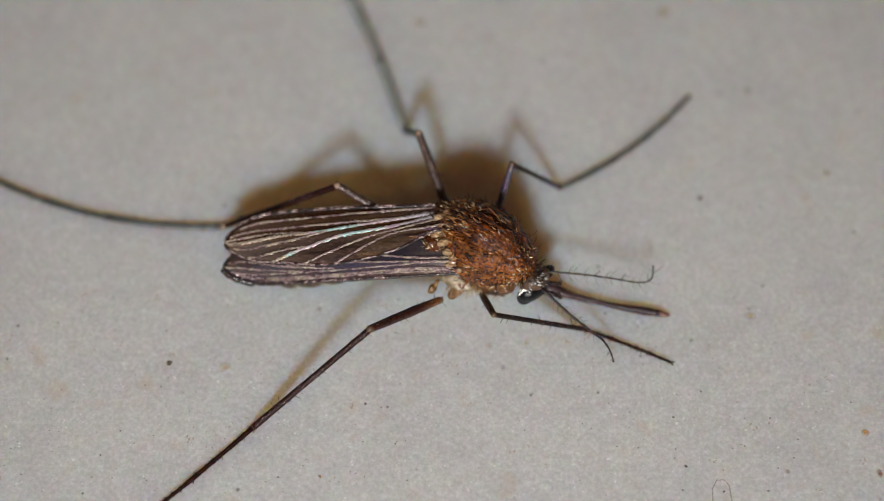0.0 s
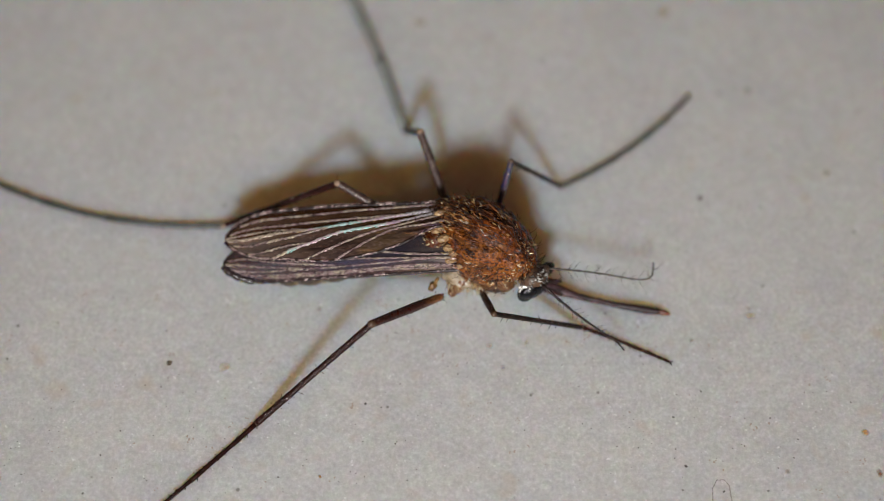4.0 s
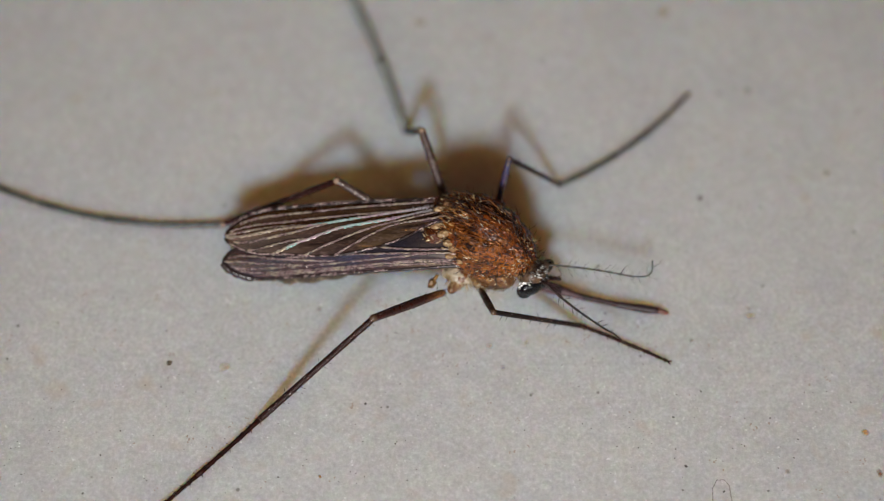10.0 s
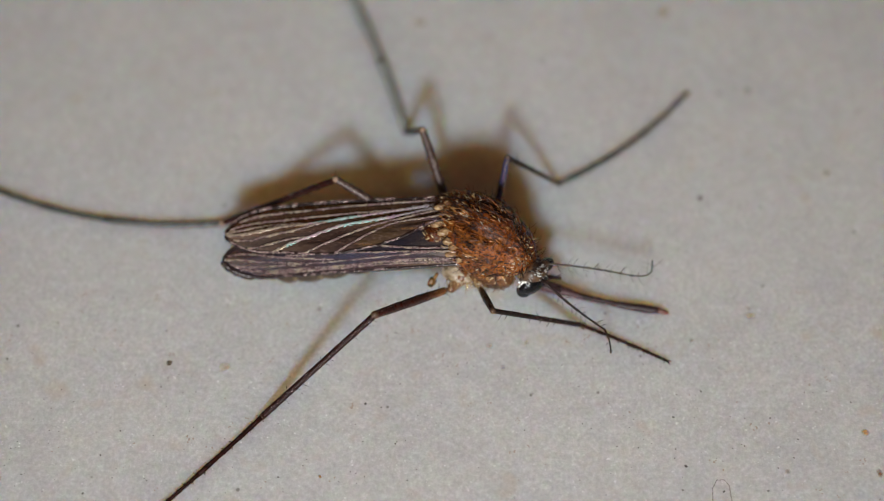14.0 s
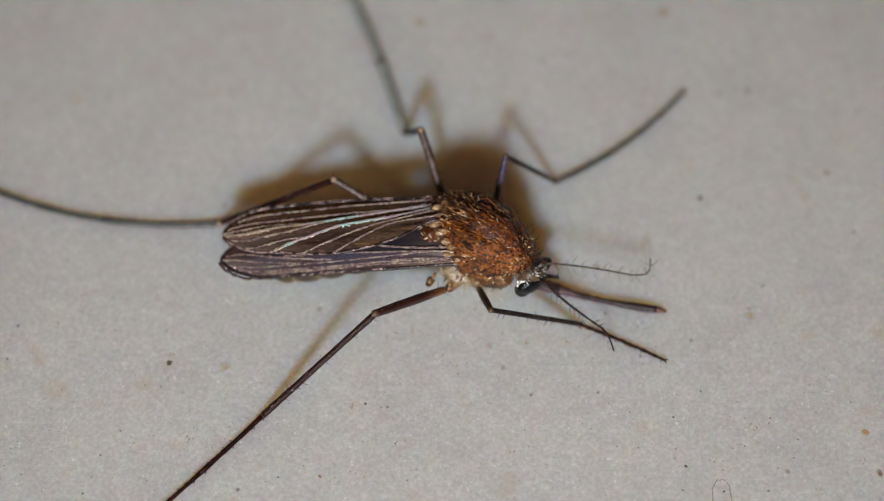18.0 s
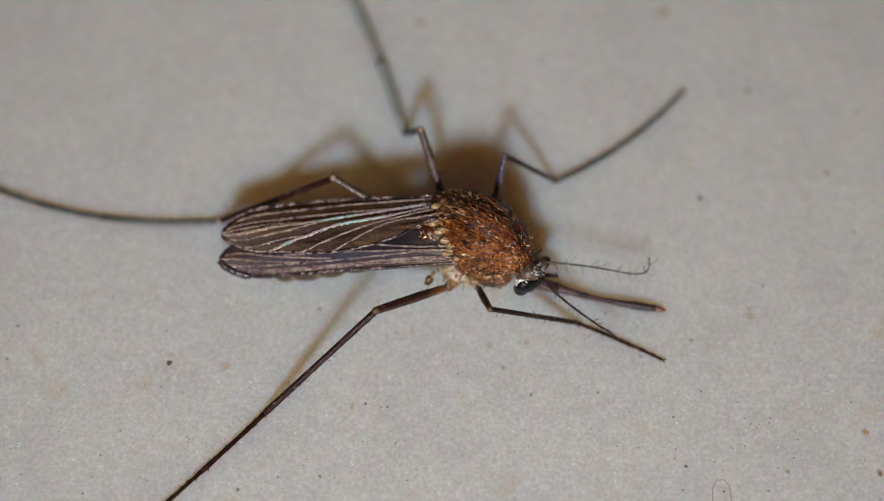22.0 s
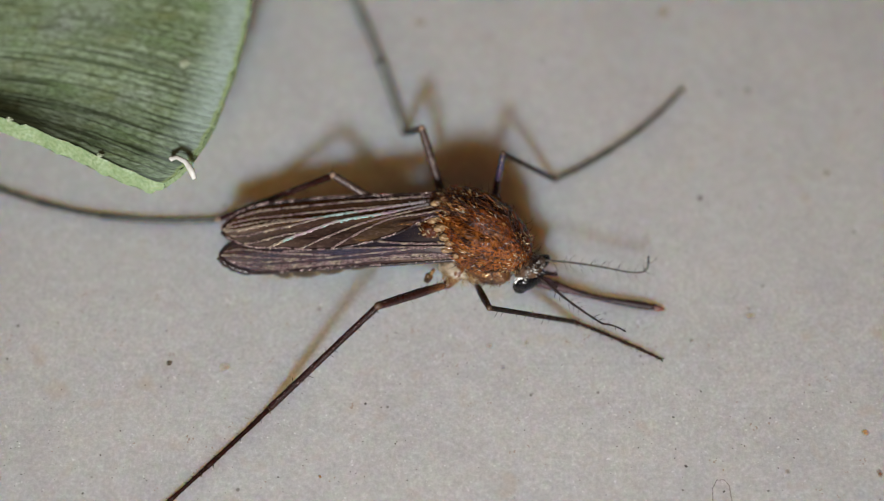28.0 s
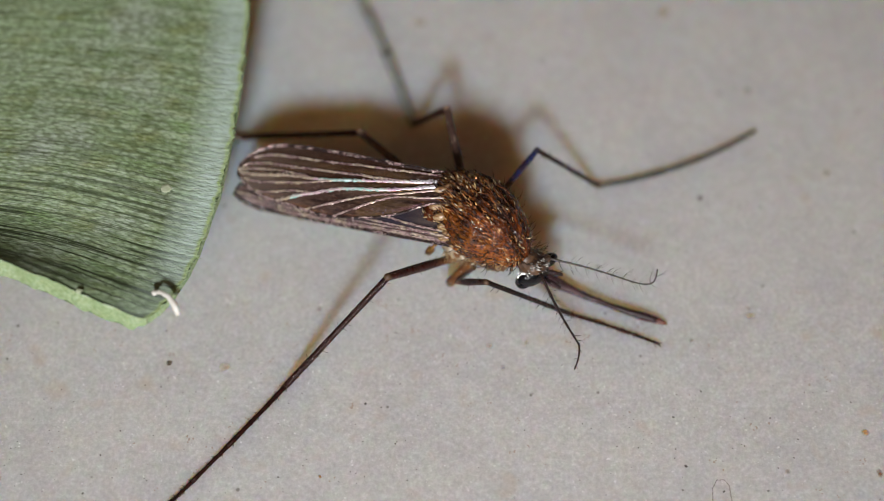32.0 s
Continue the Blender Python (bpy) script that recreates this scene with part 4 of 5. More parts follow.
def leg_bone(name, length, stops, material, label, seed, spines, joint=True, bend=0.0, rings=0, tan_from=1.0, knob=JOINT):
    """A leg piece along +X; stops: share of the length and radius."""
    rnd = random.Random(seed)
    bm = bmesh.new()
    n = 52
    pts = [Vector((length * k / n, bend * 4 * (k / n) * (1 - k / n), 0)) for k in range(n + 1)]
    rad = [smooth_steps(stops, k / n) * (1 + 0.05 * noise.noise(Vector((k * 1.3, seed, 0)))) for k in range(n + 1)]
    if rings:
        for k in range(n + 1):
            if abs((k / n * rings) % 1 - 0.5) > 0.42:
                rad[k] *= 1.18
    tube(bm, pts, rad, 10)
    if tan_from < 1:
        for f in bm.faces:
            c = f.calc_center_median()
            f.material_index = 1 if c.x > (tan_from + 0.14 * noise.noise(c * 14)) * length else 0
    skin_faces = len(bm.faces)
    for _ in range(int(length * 190)):
        s, a = rnd.random(), rnd.uniform(0, 2 * math.pi)
        nrm = Vector((0, math.cos(a), math.sin(a)))
        p = Vector((length * s, bend * 4 * s * (1 - s), 0)) + nrm * smooth_steps(stops, s) * 0.92
        scale_leaf(bm, p, Vector((1, 0, 0)) + Vector([rnd.uniform(-0.15, 0.15) for _ in range(3)]), nrm, rnd.uniform(0.04, 0.07), 0.009, 0.06)
    bm.faces.ensure_lookup_table()
    for f in bm.faces[skin_faces:]:
        f.material_index = 2
    bone = part(name, bm, (material, LEG_TAN, LEG_MOTTLE if material == LEG_ROSE else LEG_SCALES), mosquito, label)
    if spines:
        bm = bmesh.new()
        for _ in range(spines):
            s, a = rnd.uniform(0.05, 1), rnd.uniform(0, 2 * math.pi)
            nrm = Vector((0.6, math.cos(a), math.sin(a)))
            p = Vector((length * s, bend * 4 * s * (1 - s), 0))
            hair(bm, p, nrm, smooth_steps(stops, s) + rnd.uniform(0.06, 0.13), 0.007)
        part("bristle_coat", bm, SCALE_DARK, bone, "short dark leg bristles", kind="stuff")
    if joint:
        bm = bmesh.new()
        ball(bm, (0, 0, 0), (stops[0][1] * 1.1, stops[0][1] * 1.02, stops[0][1] * 1.02), u=12, v=8, rough=0.15)
        part("joint", bm, knob, bone, "pale tan leg joint")
    return bone


def build_tarsus(length, stops, seed, bow, skin, knob=JOINT, stout=1.0):
    """A foot piece along +X in five slender segments, each a part of its own."""
    cuts = (0, 0.40, 0.63, 0.79, 0.91, 1.0)
    rnd = random.Random(seed)
    first = None
    for a, b in zip(cuts, cuts[1:]):
        bm = bmesh.new()
        ss = [a + (b - a) * k / 9 for k in range(10)]
        line = [Vector((length * q, bow * 4 * q * (1 - q), 0)) for q in ss]
        ends = [smooth_steps(stops, q) * (0.88 + 0.22 * ((k / 9 - 0.35) ** 2) / 0.42 + (0.12 / stout ** 2 if k in (0, 8) else 0)) for k, q in enumerate(ss)]
        tube(bm, line, ends, 10)
        for _ in range(int(length * (b - a) * 70)):
            q, ang = rnd.uniform(a, b), rnd.uniform(0, 2 * math.pi)
            nrm = Vector((0, math.cos(ang), math.sin(ang)))
            p = Vector((length * q, bow * 4 * q * (1 - q), 0)) + nrm * smooth_steps(stops, q) * 0.9
            scale_leaf(bm, p, (1, 0, 0), nrm, rnd.uniform(0.04, 0.07), 0.010, 0.1)
            if rnd.random() < 0.25:
                hair(bm, p, nrm + Vector((0.8, 0, 0)), 0.06, 0.006)
        if first is None:
            first = part("tarsus", bm, skin, mosquito, "thin dark jointed foot")
        else:
            part("tarsus_segment", bm, skin, first)
    bm = bmesh.new()
    knee = stops[0][1] / max(1, stout * 0.62)
    ball(bm, (0, 0, 0), (knee * 1.3, knee * 1.2, knee * 1.2), u=12, v=8, rough=0.25)
    for _ in range(9):
        hair(bm, (0, 0, 0), (rnd.uniform(0.2, 1), rnd.uniform(-1, 1), rnd.uniform(-0.6, 1)), knee + rnd.uniform(0.05, 0.09), 0.009)
    part("joint", bm, knob, first, "pale tan leg joint")
    return first


def bone_pose(a, b):
    """The pose, in metres, of a piece along +X from a towards b (millimetres)."""
    a, b = Vector(a), Vector(b)
    x = (b - a).normalized()
    y = Vector((0, 0, 1)).cross(x)
    y = y.normalized() if y.length > 1e-4 else Vector((0, 1, 0))
    z = x.cross(y)
    return Matrix.Translation(a * MM) @ Matrix((x, y, z)).transposed().to_4x4()


build_abdomen()
build_thorax()
build_wing(near_wing, "smoky veined wing folded underneath", 11, MEMBRANE_LOW, NEAR_VEINS, True)
build_wing(far_wing, "smoky veined wing folded on top", 12, MEMBRANE, FAR_VEINS, False)
head = build_head()
proboscis = build_proboscis()
far_antenna, near_antenna, near_tip = build_antennae(head)

# legs: hip in the mosquito's space; tibia, femur and tarsus lengths; tarsus bow
LEGS = {
    "mid_far": dict(hip=(-0.663, 0.687, 0.90), tibia=1.693, femur=1.75, tarsus=4.2, bow=-0.10, femur_mat=LEG_ROSE),
    "fore_far": dict(hip=(0.122, 0.80, 0.95), tibia=1.731, femur=1.05, tarsus=3.137, bow=-0.17, femur_mat=LEG_BLUE),
    "hind_far": dict(hip=(-0.761, 0.218, 0.70), tibia=2.489, femur=2.15, tarsus=5.2, bow=0.42, femur_mat=LEG_ROSE),
    "hind_near": dict(hip=(-0.665, -0.658, 0.75), tibia=2.639, femur=1.66, tarsus=3.6, bow=0.03, femur_mat=FEMUR_AMBER),
    "fore_near": dict(hip=(-0.208, -0.449, 0.55), tibia=1.959, femur=1.07, tarsus=1.60, bow=0.02, femur_mat=LEG),
}
for number, (name, leg) in enumerate(LEGS.items()):
    slim = 0.76 if name.startswith("fore") else 1.0
    stout = {"mid_far": 2.5, "fore_far": 1.6, "hind_far": 1.4}.get(name, 1.0)
    leg["parts"] = (
        build_tarsus(leg["tarsus"], [(0, 0.046 * slim * stout ** 0.5), (0.1, 0.044 * slim * stout ** 0.9), (0.3, 0.040 * slim * stout), (0.8, 0.036 * slim * stout), (1, 0.028 * slim * stout)], 20 + number, leg["bow"], LEG_PALE if name == "mid_far" else LEG_GREY if name.endswith("far") else LEG, JOINT_PALE if name == "hind_far" else JOINT, stout),
        leg_bone("tibia", leg["tibia"], [(0, 0.058 * slim), (0.5, 0.052 * slim), (1, 0.056 * slim)], LEG_BLACK if name.startswith("fore") else LEG, "dark brown lower leg", 30 + number, 18, False),
        leg_bone("femur", leg["femur"], [(0, 0.066 * slim), (0.2, 0.072 * slim), (0.6, 0.080 * slim), (0.96, 0.064 * slim), (1, 0.03 * slim)], leg["femur_mat"], "dark brown upper leg with a pale knee", 40 + number, 10, True, tan_from=1.0 if name == "hind_near" else 0.80, knob=JOINT_PALE if name in ("hind_far", "mid_far") else JOINT),
    )
    # a claw at the end of each foot
    bm = bmesh.new()
    for dy in (0.035, -0.035):
        tube(bm, [(leg["tarsus"], 0, 0), (leg["tarsus"] + 0.05, dy * 0.8, 0.0), (leg["tarsus"] + 0.07, dy, -0.02)], [0.014, 0.010, 0.004], 5)
    part("claw", bm, SCALE_DARK, leg["parts"][0], "tiny dark claws")
coxa = leg_bone("coxa", 0.55, [(0, 0.085), (0.5, 0.10), (1, 0.12)], LEG_TAN, "amber brown stout leg base", 60, 14, True)
bm = bmesh.new()
tube(bm, [(-0.38, -0.34, 0.98), (-0.50, -0.52, 0.86), (-0.66, -0.655, 0.75)], [0.15, 0.13, 0.085], 12)
ball(bm, (-0.66, -0.655, 0.75), (0.085, 0.085, 0.085))
part("coxa", bm, LEG_TAN, mosquito, "tan stout leg base")


# ---- the leaf ----
def cut_x(r):
    return 0.26 * (1 - math.exp(-r / 0.3)) + 1.72 * (1 - math.exp(-r / 2.9))


def edge_y(d):
    return 1.80 * (1 - math.exp(-((d / 2.7) ** 1.3)))


def leaf_point(d, r):
    """A point of the upper face: d from the cut end along the veins, r from the lower edge."""
    curl = math.exp(-r / 0.38) * (0.05 + 1.05 * (1 - math.exp(-((d / 3.6) ** 1.4))))
    ridge = 0.007 * math.sin(r * 62 + 3.0 * noise.noise(Vector((d * 0.5, r * 3, 0)))) * (1 + noise.noise(Vector((d, r * 4, 7))))
    jag = (0.07 * noise.noise(Vector((r * 5, 0, 0))) + 0.05 * noise.noise(Vector((r * 17, 4, 0)))) * math.exp(-d * 2)
    x = -d + cut_x(r) + jag
    y = edge_y(d) * math.exp(-r / 7.0) + r + 0.03 * noise.noise(Vector((d * 3, r * 0.3, 4))) * math.exp(-r * 3)
    sag = -0.16 * math.exp(-((r - 1.1) / 0.8) ** 2) * (1 - math.exp(-d / 1.5))
    return Vector((x, y, curl + sag + ridge + 0.045 * r + 0.06 * noise.noise(Vector((d * 0.35, r * 0.35, 2)))))


def build_leaf():
    leaf = tagged(new("leaf"), "cut piece of a green ribbed leaf blade held over the tile", "leaf")
    leaf.empty_display_size = 0.001
    ds = [0.0, 0.03, 0.08, 0.15, 0.23] + [0.32 + 0.09 * k for k in range(60)] + [5.9 + 0.5 * k for k in range(14)]
    rs = [0.04 * k for k in range(130)] + [5.2 + 0.09 * k for k in range(76)]
    bm = bmesh.new()
    uv = bm.loops.layers.uv.new("uv")
    grid = [[bm.verts.new(leaf_point(d, r)) for d in ds] for r in rs]
    keep = {grid[i][j]: (ds[j] / 12.4, rs[i] / 12.0) for i in range(len(rs)) for j in range(len(ds))}
    for i in range(len(rs) - 1):
        for j in range(len(ds) - 1):
            f = bm.faces.new((grid[i][j], grid[i + 1][j], grid[i + 1][j + 1], grid[i][j + 1]))
            for lp in f.loops:
                lp[uv].uv = keep[lp.vert]
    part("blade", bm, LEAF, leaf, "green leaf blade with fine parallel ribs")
    # lower edge: the pale flesh of the blade
    thick = 0.34
    bm = bmesh.new()
    rows = []
    for k in range(7):
        s = k / 6
        row = []
        for d in ds:
            p = leaf_point(d, 0)
            wide = (0.10 + 0.09 * math.exp(-d / 1.6)) * (0.25 + 0.75 * math.sin(math.pi / 2 * min(1, d / 0.4)))
            p += Vector((0.0, -wide * s * (1 + 0.35 * noise.noise(Vector((d * 5, 3, 8)))) + 0.04 * noise.noise(Vector((d * 9, s * 4, 1))), -(thick - 0.24 * math.exp(-d / 0.5)) * s ** 1.4 + 0.02 * noise.noise(Vector((d * 6, s * 3, 5)))))
            row.append(bm.verts.new(p))
        rows.append(row)
    for ra, rb in zip(rows, rows[1:]):
        for j in range(len(ds) - 1):
            bm.faces.new((ra[j], ra[j + 1], rb[j + 1], rb[j]))
    part("lower_edge", bm, LEAF_RIM, leaf, "pale green fleshy leaf margin")
    # underside and cut end
    bm = bmesh.new()
    rs2 = rs[::5]
    low = [[bm.verts.new(leaf_point(d, r) + Vector((0, -(0.10 + 0.09 * math.exp(-d / 1.6)) * (0.25 + 0.75 * min(1, d / 0.4)) * math.exp(-r), -thick + 0.24 * math.exp(-d / 0.5) + 0.01))) for d in ds] for r in rs2]
    for i in range(len(rs2) - 1):
        for j in range(len(ds) - 1):
            bm.faces.new((low[i][j + 1], low[i + 1][j + 1], low[i + 1][j], low[i][j]))
    part("underside", bm, LEAF_UNDER, leaf, "dull green leaf underside")
    bm = bmesh.new()
    ends = [(leaf_point(0, r), leaf_point(0, r) + Vector((0.02, -0.05 * math.exp(-r), -thick + 0.24))) for r in rs2]
    vs = [(bm.verts.new(a), bm.verts.new(a.lerp(b, 0.5) + Vector((0.05 * noise.noise(a * 4), 0, 0))), bm.verts.new(b)) for a, b in ends]
    for a, b in zip(vs, vs[1:]):
        bm.faces.new((a[0], a[1], b[1], b[0]))
        bm.faces.new((a[1], a[2], b[2], b[1]))
    part("cut_end", bm, LEAF_RIM, leaf, "pale green cut end of the leaf")
    rnd = random.Random(14)
    bm = bmesh.new()
    for _ in range(170):
        r = rnd.uniform(0.05, 8)
        hair(bm, leaf_point(0.02, r), (1, rnd.uniform(-0.6, 0.6), rnd.uniform(-0.3, 0.5)), rnd.uniform(0.03, 0.09), 0.012)
    part("frayed_fibres", bm, LEAF_RIM, leaf, "short frayed fibres on the cut end", kind="stuff")
    # a white thread stands off the corner on a bent neck
    q = leaf_point(0.16, 0.42)
    bm = bmesh.new()
    path = [q + Vector((-0.12, 0.02, -0.01)), q + Vector((-0.13, -0.06, 0.14)), q + Vector((-0.02, -0.10, 0.24)), q + Vector((0.12, -0.20, 0.25)), q + Vector((0.22, -0.36, 0.22)), q + Vector((0.27, -0.50, 0.17))]
    tube(bm, path, [0.030, 0.034, 0.036, 0.044, 0.056, 0.040], 10)
    ball(bm, path[1], (0.045, 0.045, 0.05), rough=0.3)
    part("white_thread", bm, WHITE_FIBRE, leaf, "short bent white plant thread")
    for d in (1.1, 2.6, 4.43):
        bm = bmesh.new()
        ball(bm, leaf_point(d, 0.02) + Vector((0, 0, 0.01)), (0.05, 0.035, 0.05), rough=0.8)
        part("crumb", bm, LEAF_PALE, leaf, "pale crumb on the leaf margin")
    bm = bmesh.new()
    ball(bm, leaf_point(0.85, 2.15) + Vector((0, 0, 0.01)), (0.09, 0.08, 0.008), rough=0.3)
    part("pale_spot", bm, LEAF_PALE, leaf, "small pale spot")
    return leaf


leaf = build_leaf()
build_specks(floor)


# ---- what moves ----
def between(rows, t):
    """The numbers of rows at t, gliding evenly from row to row."""
    ts = [r[0] for r in rows]
    return [float(np.interp(t, ts, [r[k] for r in rows])) for k in range(1, len(rows[0]))]


def motions():
    body = [(0, 0.836, -0.539, 0.02, 4.1, -0.7, -0.26), (2, 0.834, -0.532, 0.02, 3.0, -0.7, -0.09), (6, 0.841, -0.512, 0, 1.1, -0.4, -0.23),
            (10, 0.819, -0.516, 0, -0.8, 0, 0), (14, 0.818, -0.511, 0, -1.6, 0, -0.17), (17, 0.789, -0.496, 0, -1.1, 0, 0), (20, 0.773, -0.498, 0.01, -1.8, 0.2, 0.18),
            (24, 0.761, -0.455, 0, -0.8, -0.2, -0.1), (28, 0.756, -0.439, 0.01, -1.5, 0.1, -0.32), (30, 0.755, -0.441, 0.01, -2.3, 0, -0.39),
            (30.1, 0.80, -0.450, 0, -4.0, -2.0, 0.9), (30.2, 1.444, -0.737, -0.06, -11.9, -14.0, 8.6), (30.3, 1.46, -0.72, -0.06, -11.9, -13.8, 8.0), (30.4, 1.809, -0.411, -0.07, -11.6, -11.9, 2.9),
            (30.6, 1.439, 0.035, 0.173, 7.8, -5.5, -8.0), (30.8, 1.419, 0.089, 0.229, 16.1, -5.6, -14.6), (31.0, 1.51, -0.052, 0.507, 17.2, -8.1, -23.4),
            (31.1, 1.45, -0.03, 0.5, 17.5, -7.0, -21.0), (31.2, 0.986, 0.011, 0.482, 20.6, -3.6, -14.6), (32, 0.986, 0.011, 0.482, 20.6, -3.6, -14.6)]
    # foot on the tile, knee, and the heading of the foot piece
    steps = {
        "mid_far": [(0, -0.686, 2.482, -0.403, 1.544, 1.431, 110.5), (6, -0.665, 2.482, -0.364, 1.578, 1.45, 110.7), (14, -0.665, 2.457, -0.334, 1.591, 1.467, 110.3),
                    (17, -0.686, 2.445, -0.364, 1.586, 1.474, 109.8), (24, -0.686, 2.433, -0.364, 1.591, 1.484, 109.7), (30.1, -0.696, 2.445, -0.344, 1.623, 1.488, 109.5),
                    (30.2, -0.509, 2.396, -0.353, 1.388, 1.402, 110.5), (30.3, -0.5, 2.4, -0.34, 1.40, 1.40, 110.5), (30.4, -0.229, 2.641, 0.337, 1.769, 1.387, 117.0), (30.6, -0.303, 2.74, 0.487, 2.135, 1.42, 117.0),
                    (30.8, -0.355, 2.765, 0.558, 2.18, 1.351, 116.0), (31.1, -0.251, 2.789, 0.728, 2.293, 1.34, 118.0), (31.2, -0.531, 2.617, 0.089, 2.009, 1.504, 111.5)],
        "fore_far": [(0, 2.142, 1.268, 1.205, 0.908, 1.46, 38.5), (6, 2.154, 1.303, 1.187, 0.993, 1.452, 38.5), (14, 2.115, 1.35, 1.132, 1.053, 1.443, 38.6),
                     (17, 2.065, 1.386, 1.102, 1.07, 1.454, 38.6), (24, 2.055, 1.409, 1.081, 1.098, 1.447, 38.6), (30.1, 2.036, 1.445, 1.046, 1.148, 1.438, 38.6),
                     (30.2, 1.858, 1.647, 1.243, 0.973, 1.521, 54.1), (30.3, 1.88, 1.66, 1.27, 0.99, 1.52, 54.1), (30.4, 2.28, 1.983, 1.814, 1.305, 1.573, 54.1), (30.6, 2.314, 2.068, 1.797, 1.422, 1.57, 45.1),
                     (30.8, 2.655, 1.827, 1.913, 1.284, 1.516, 37.3), (31.1, 2.788, 1.791, 2.039, 1.213, 1.5, 32.0), (31.2, 2.828, 1.303, 1.658, 1.275, 1.326, 21.7)],
        "hind_far": [(0, -3.888, 0.464, -1.791, 0.521, 1.39, 164.0), (6, -3.89, 0.499, -1.792, 0.592, 1.386, 165.3), (14, -3.923, 0.533, -1.824, 0.648, 1.384, 166.9),
                     (17, -3.962, 0.522, -1.853, 0.648, 1.366, 167.0), (24, -3.987, 0.591, -1.876, 0.705, 1.364, 166.8), (30, -3.999, 0.625, -1.878, 0.773, 1.345, 167.2), (30.1, -3.869, 0.475, -1.782, 0.617, 1.4, 168.7),
                     (30.2, -3.118, -0.431, -1.557, -0.484, 1.988, 171.7), (30.3, -3.1, -0.40, -1.54, -0.46, 1.99, 171.7), (30.4, -2.657, 0.418, -1.15, 0.179, 2.017, 169.4), (30.6, -3.117, 1.588, -1.234, 1.241, 1.641, 169.0),
                     (30.8, -3.235, 1.887, -1.152, 1.567, 1.375, 166.2), (31.1, -3.046, 2.25, -0.98, 1.864, 1.385, 160.3), (31.2, -3.724, 2.335, -1.447, 1.872, 0.944, 152.8)],
        "hind_near": [(0, -3.159, -3.379, -1.18, -2.145, 1.285, -137.6), (6, -3.088, -3.277, -1.151, -2.04, 1.345, -136.1), (14, -3.017, -3.186, -1.106, -1.923, 1.36, -135.5),
                      (17, -3.018, -3.176, -1.106, -1.913, 1.36, -135.0), (24, -2.955, -3.094, -1.077, -1.851, 1.425, -134.8), (30.1, -2.880, -3.012, -1.04, -1.80, 1.508, -134.2),
                      (30.2, -2.643, -3.277, -0.46, -2.239, 1.108, -140.4), (30.3, -2.63, -3.26, -0.44, -2.21, 1.10, -140.4), (30.4, -2.352, -2.981, -0.238, -1.612, 0.839, -139.2), (30.6, -2.523, -2.744, -0.531, -1.262, 0.943, -134.2),
                      (30.8, -2.553, -2.713, -0.659, -1.232, 1.137, -133.9), (31.1, -2.584, -2.671, -0.714, -1.186, 1.173, -132.8), (31.2, -2.653, -2.63, -0.898, -1.295, 1.5, -131.3)],
        "fore_near": [(0, 2.437, -1.561, 0.861, -1.836, 1.181, -23.2), (6, 2.419, -1.518, 0.862, -1.825, 1.199, -24.5), (14, 2.401, -1.486, 0.842, -1.773, 1.201, -25.2),
                      (17, 2.363, -1.464, 0.814, -1.768, 1.211, -25.4), (24, 2.315, -1.432, 0.787, -1.748, 1.235, -26.1), (30.1, 2.286, -1.421, 0.778, -1.74, 1.259, -25.7),
                      (30.2, 2.358, -1.345, 0.942, -1.803, 1.325, -28.3), (30.3, 2.38, -1.33, 0.96, -1.79, 1.325, -28.3), (30.4, 2.661, -1.116, 1.201, -1.48, 1.305, -32.3), (30.6, 2.371, -1.007, 0.902, -1.267, 1.321, -32.0),
                      (30.8, 2.238, -1.149, 0.852, -1.349, 1.421, -25.0), (31.1, 2.218, -1.149, 0.834, -1.27, 1.431, -25.0), (31.2, 2.214, -1.269, 0.734, -1.306, 1.334, -20.8)],
    }
    # the joint between the stout base and the upper leg of the near foreleg, in the mosquito's space
    swing = [(0, -0.208, -0.449, 0.55), (30.1, -0.208, -0.449, 0.55), (30.2, 0.198, -0.574, 0.625), (30.3, 0.2, -0.57, 0.63), (30.4, 0.314, -0.561, 0.899), (30.6, 0.089, -0.448, 0.658),
             (30.8, -0.204, -0.634, 0.649), (31.1, -0.375, -0.645, 0.381), (31.2, -0.575, -1.0, 0.48)]
    times = [0, 1, 2, 3, 4.5, 6, 8, 10, 12, 14, 15.5, 17, 18.5, 20, 22, 24, 26, 28, 29, 30] + [30 + 0.05 * k for k in range(1, 26)] + [31.4, 32]

    # how deep the body hangs between its legs
    sunk = [(0, 0.26), (30.05, 0.26), (30.15, 0), (30.5, 0), (30.7, 0.26), (32, 0.26)]

    def root(t):
        x, y, z, rx, ry, rz = between(body, t)
        low = between(sunk, t)[0]
        k = 1 + low / (EYE[2] / MM - 1.2)
        return pose(x * k * MM, EYE[1] + (y * MM - EYE[1]) * k, (z - low) * MM, rx, ry, rz)

    walk(mosquito, [(t, root(t)) for t in times])
    for name, rows in steps.items():
        leg = LEGS[name]
        tracks = ([], [], [])
        for t in times:
            inv, m = root(t).inverted(), root(t)
            fx, fy, kx, ky, kz, heading = between(rows, t)
            foot, knee = Vector((fx, fy, 0.05)), Vector((kx, ky, kz))
            hip = m @ (Vector(between(swing, t) if name == "fore_near" else leg["hip"]) * MM) / MM
            tracks[0].append((t, inv @ pose(fx * MM, fy * MM, 0.05 * MM, 0, 0, heading)))
            tracks[1].append((t, inv @ bone_pose(foot, knee)))
            tracks[2].append((t, inv @ bone_pose(knee, hip)))
        for piece, track in zip(leg["parts"], tracks):
            walk(piece, track)
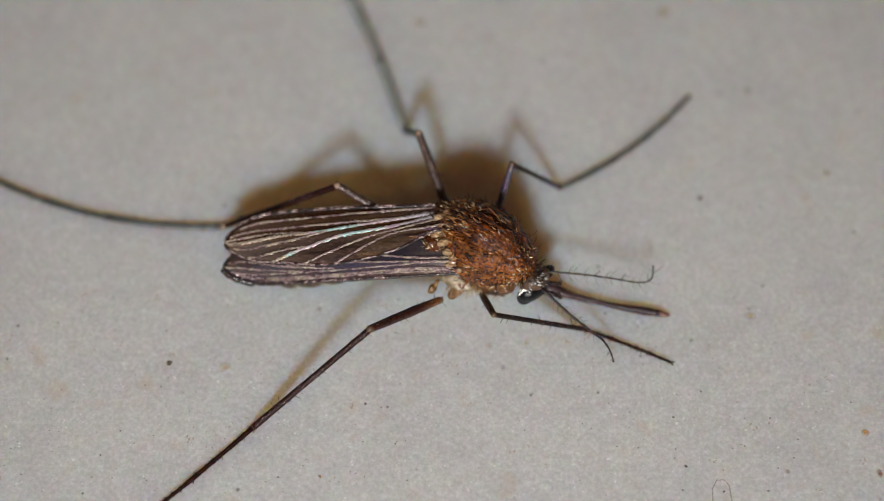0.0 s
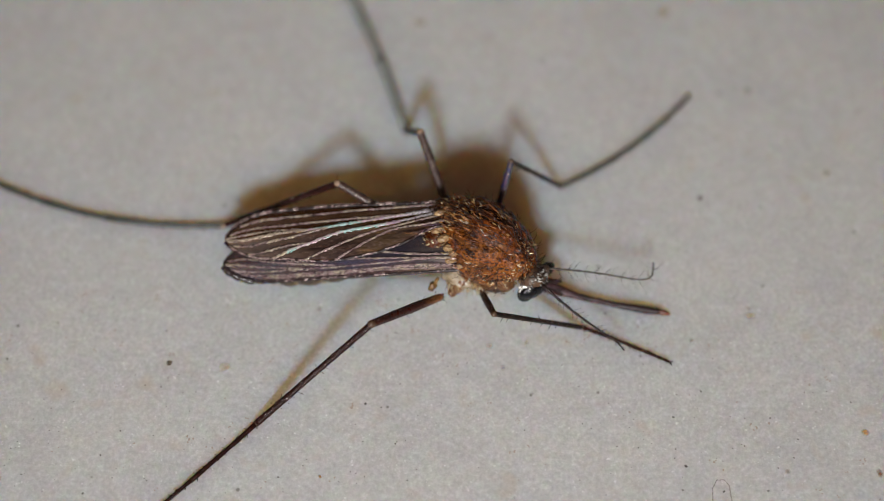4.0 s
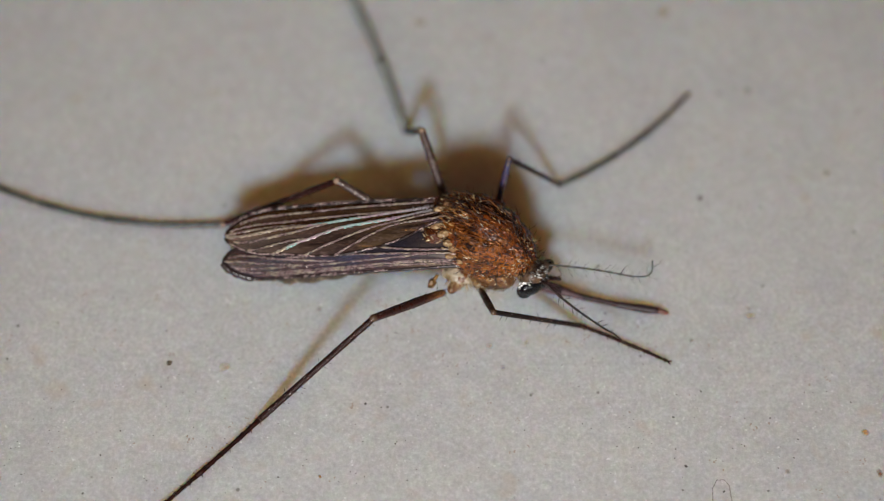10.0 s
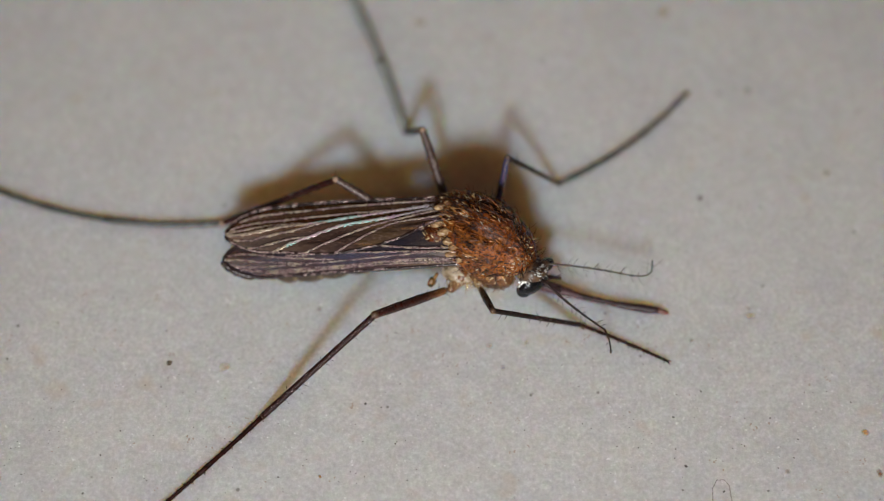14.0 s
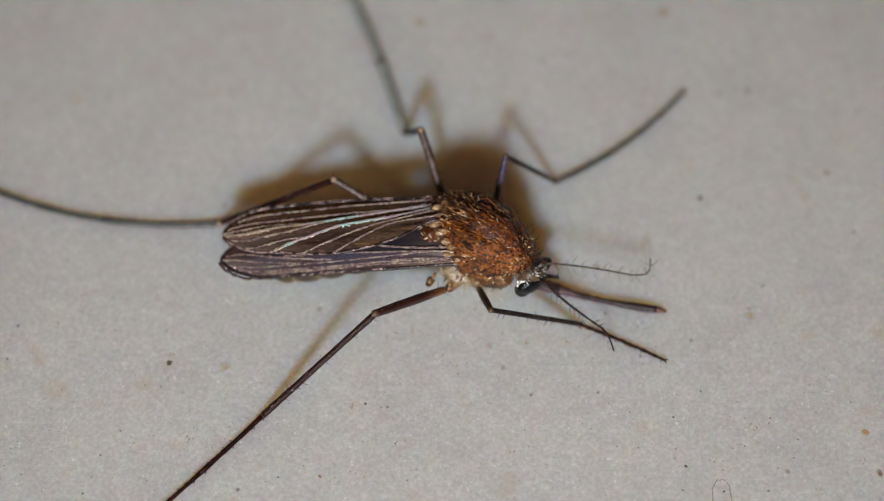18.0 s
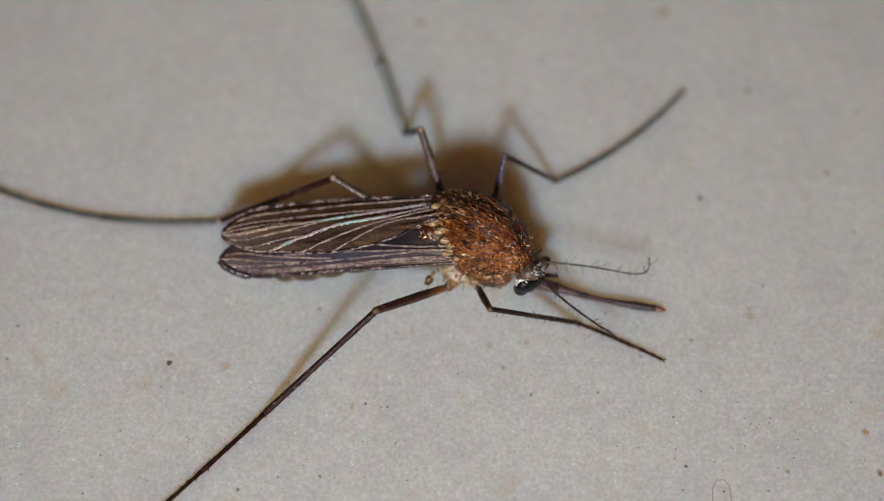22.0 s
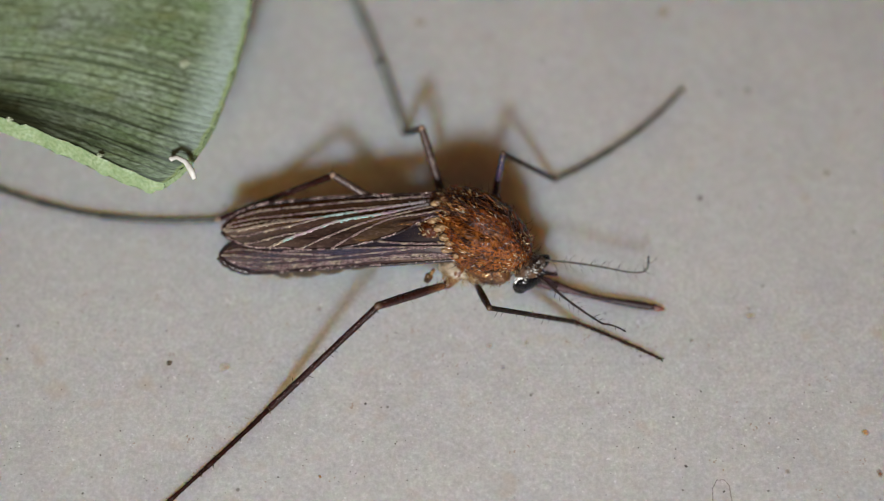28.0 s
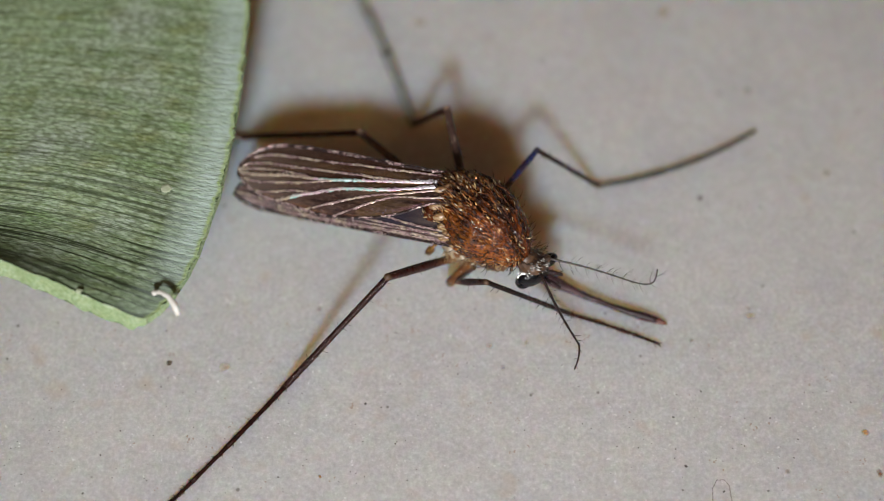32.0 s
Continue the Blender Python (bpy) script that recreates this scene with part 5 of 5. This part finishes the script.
    walk(coxa, [(t, bone_pose(between(swing, t), (0.02, -0.36, 0.95))) for t in times])
    # the head turns at the neck: shift and turn in the mosquito's space
    nod = [(0, 0, 0, 0, 0, 0, 0), (30.1, 0, 0, 0, 0, 0, 0), (30.2, -0.02, -0.06, -0.04, 0, 11.6, 15.8), (30.4, -0.11, -0.13, -0.10, -3.5, 6.5, 21.0), (30.6, -0.05, -0.08, -0.03, -9.3, 4.5, 17.7),
           (30.8, 0, -0.04, 0, -6.0, 4.7, 12.8), (31.1, 0.03, -0.03, -0.01, -0.2, 8.1, 18.7), (31.2, 0.12, 0, 0.01, -20.2, 4.3, 3.6), (32, 0.12, 0, 0.01, -20.2, 4.3, 3.6)]

    def turned(t):
        x, y, z, rx, ry, rz = between(nod, t)
        return pose((0.5 + x) * MM, (-0.4 + y) * MM, (1.1 + z) * MM, rx, ry, rz) @ place(-0.5, 0.4, -1.1)

    # the proboscis slopes down from the snout, its tip just above the tile
    slide = Vector((0, math.cos(radians(62)) / math.sin(radians(62)), -1))

    def probe(t):
        m = root(t) @ turned(t)
        a, b = m @ Vector((0.885 * MM, -0.23 * MM, 0.135 * MM)) / MM, m @ Vector((2.967 * MM, -0.725 * MM, 0.07 * MM)) / MM
        a, b = a + slide * (min(0, a.z - 0.14) + max(0, a.z - 0.45)), b + slide * (b.z - 0.065)
        return root(t).inverted() @ bone_pose(a, b)

    walk(proboscis, [(t, probe(t)) for t in times])
    walk(head, [(t, turned(t)) for t in times])
    walk(far_antenna, [(t, turned(t)) for t in times])
    # near antenna: swing of the shaft and bend of its end
    feel = [(0, 2, 24), (0.5, 4, 82), (1, 4, 84), (1.5, 3, 50), (2, -5, 0), (3, 0, 3), (6, -2, -15), (7, -3, -33), (7.5, -2, 0), (8, -3, -20), (9, 0, 5), (10, -1, 0), (11, 0, 12),
            (12, 0, 36), (13, 0, 5), (14, 0, 37), (17, 0, 86), (18, 0, 26), (19, 0, 0), (19.5, 0, 60), (20, 0, 120), (20.5, 0, 50), (21, -2, -22), (22, 0, 0), (23, 0, 0), (24, 0, 54), (25, 0, 23),
            (28, -2, -18), (28.5, 0, 55), (29, 0, 128), (29.5, 0, 60), (30, 0, 0), (30.2, 0, 6), (30.4, 3, 15), (30.6, 5, 35), (31.0, 0, 5), (31.2, 15, 40), (31.3, 15, 40), (32, 15, 40)]
    shaft = bone_pose((0.867, -0.70, 1.15), (1.959, -1.497, 0.80))
    tilt = Matrix.Rotation(radians(28), 4, "X")
    walk(near_antenna, [(t, turned(t) @ shaft @ tilt @ Matrix.Rotation(radians(-a), 4, "Z")) for t, a, b in feel])
    walk(near_tip, [(t, Matrix.Translation((1.36 * MM, 0, 0)) @ Matrix.Rotation(radians(-b), 4, "Z")) for t, a, b in feel])
    # the leaf comes in, presses on the wing, and sweeps back and forth
    sweep = [(0, -13.0, 4.5), (25.6, -13.0, 4.5), (26.6, -10.0, 2.6), (27.5, -6.75, 0.85), (27.7, -5.58, 0.5), (27.9, -4.86, 0.31), (28.0, -4.71, 0.25), (28.3, -4.46, 0.04), (28.5, -4.44, -0.02),
             (28.7, -3.65, -0.51), (28.9, -3.50, -0.54), (29.0, -3.15, -0.53), (29.1, -3.0, -0.44), (29.3, -2.94, -0.09), (29.5, -2.79, -0.02), (29.6, -2.77, 0.31), (29.7, -2.85, 1.12), (29.9, -2.75, 1.18),
             (30.0, -4.09, -0.17), (30.1, -4.33, -1.68), (30.2, -3.62, -3.32), (30.3, -3.47, -3.27), (30.4, -3.24, -2.53), (30.5, -3.31, -2.3), (30.6, -3.4, -1.3), (30.7, -3.58, -0.96),
             (30.8, -3.49, -0.76), (31.0, -3.21, -0.16), (31.1, -3.37, -0.11), (31.2, -4.08, 1.55), (31.3, -4.63, 2.26), (31.5, -5.97, 2.16)]
    sweep += [(31.6, -6.33, 1.6), (31.7, -6.34, -0.78), (31.8, -6.38, -1.27), (31.9, -6.18, -1.44), (32, -4.79, -2.3)]
    yaw = [(0, 3), (29.9, 3), (30.2, 0), (30.4, 1), (31, 2), (31.5, 3), (32, 4)]
    # while it pushes the insect along, the leaf dips below the wings
    dip = [(0, 0), (30.0, 0), (30.15, 0.95), (31.1, 0.95), (31.25, 0), (32, 0)]
    def held(t, x, y):
        """The leaf's place, on the slanted way by which it dips."""
        low = between(dip, t)[0]
        k = (EYE[2] / MM - 1.7 + low) / (EYE[2] / MM - 1.7)
        return pose(x * k * MM, EYE[1] + ((y + 0.12) * MM - EYE[1]) * k, (1.7 - low) * MM, 0, 0, between(yaw, t)[0])

    walk(leaf, [(t, held(t, x, y)) for t, x, y in sweep])


motions()
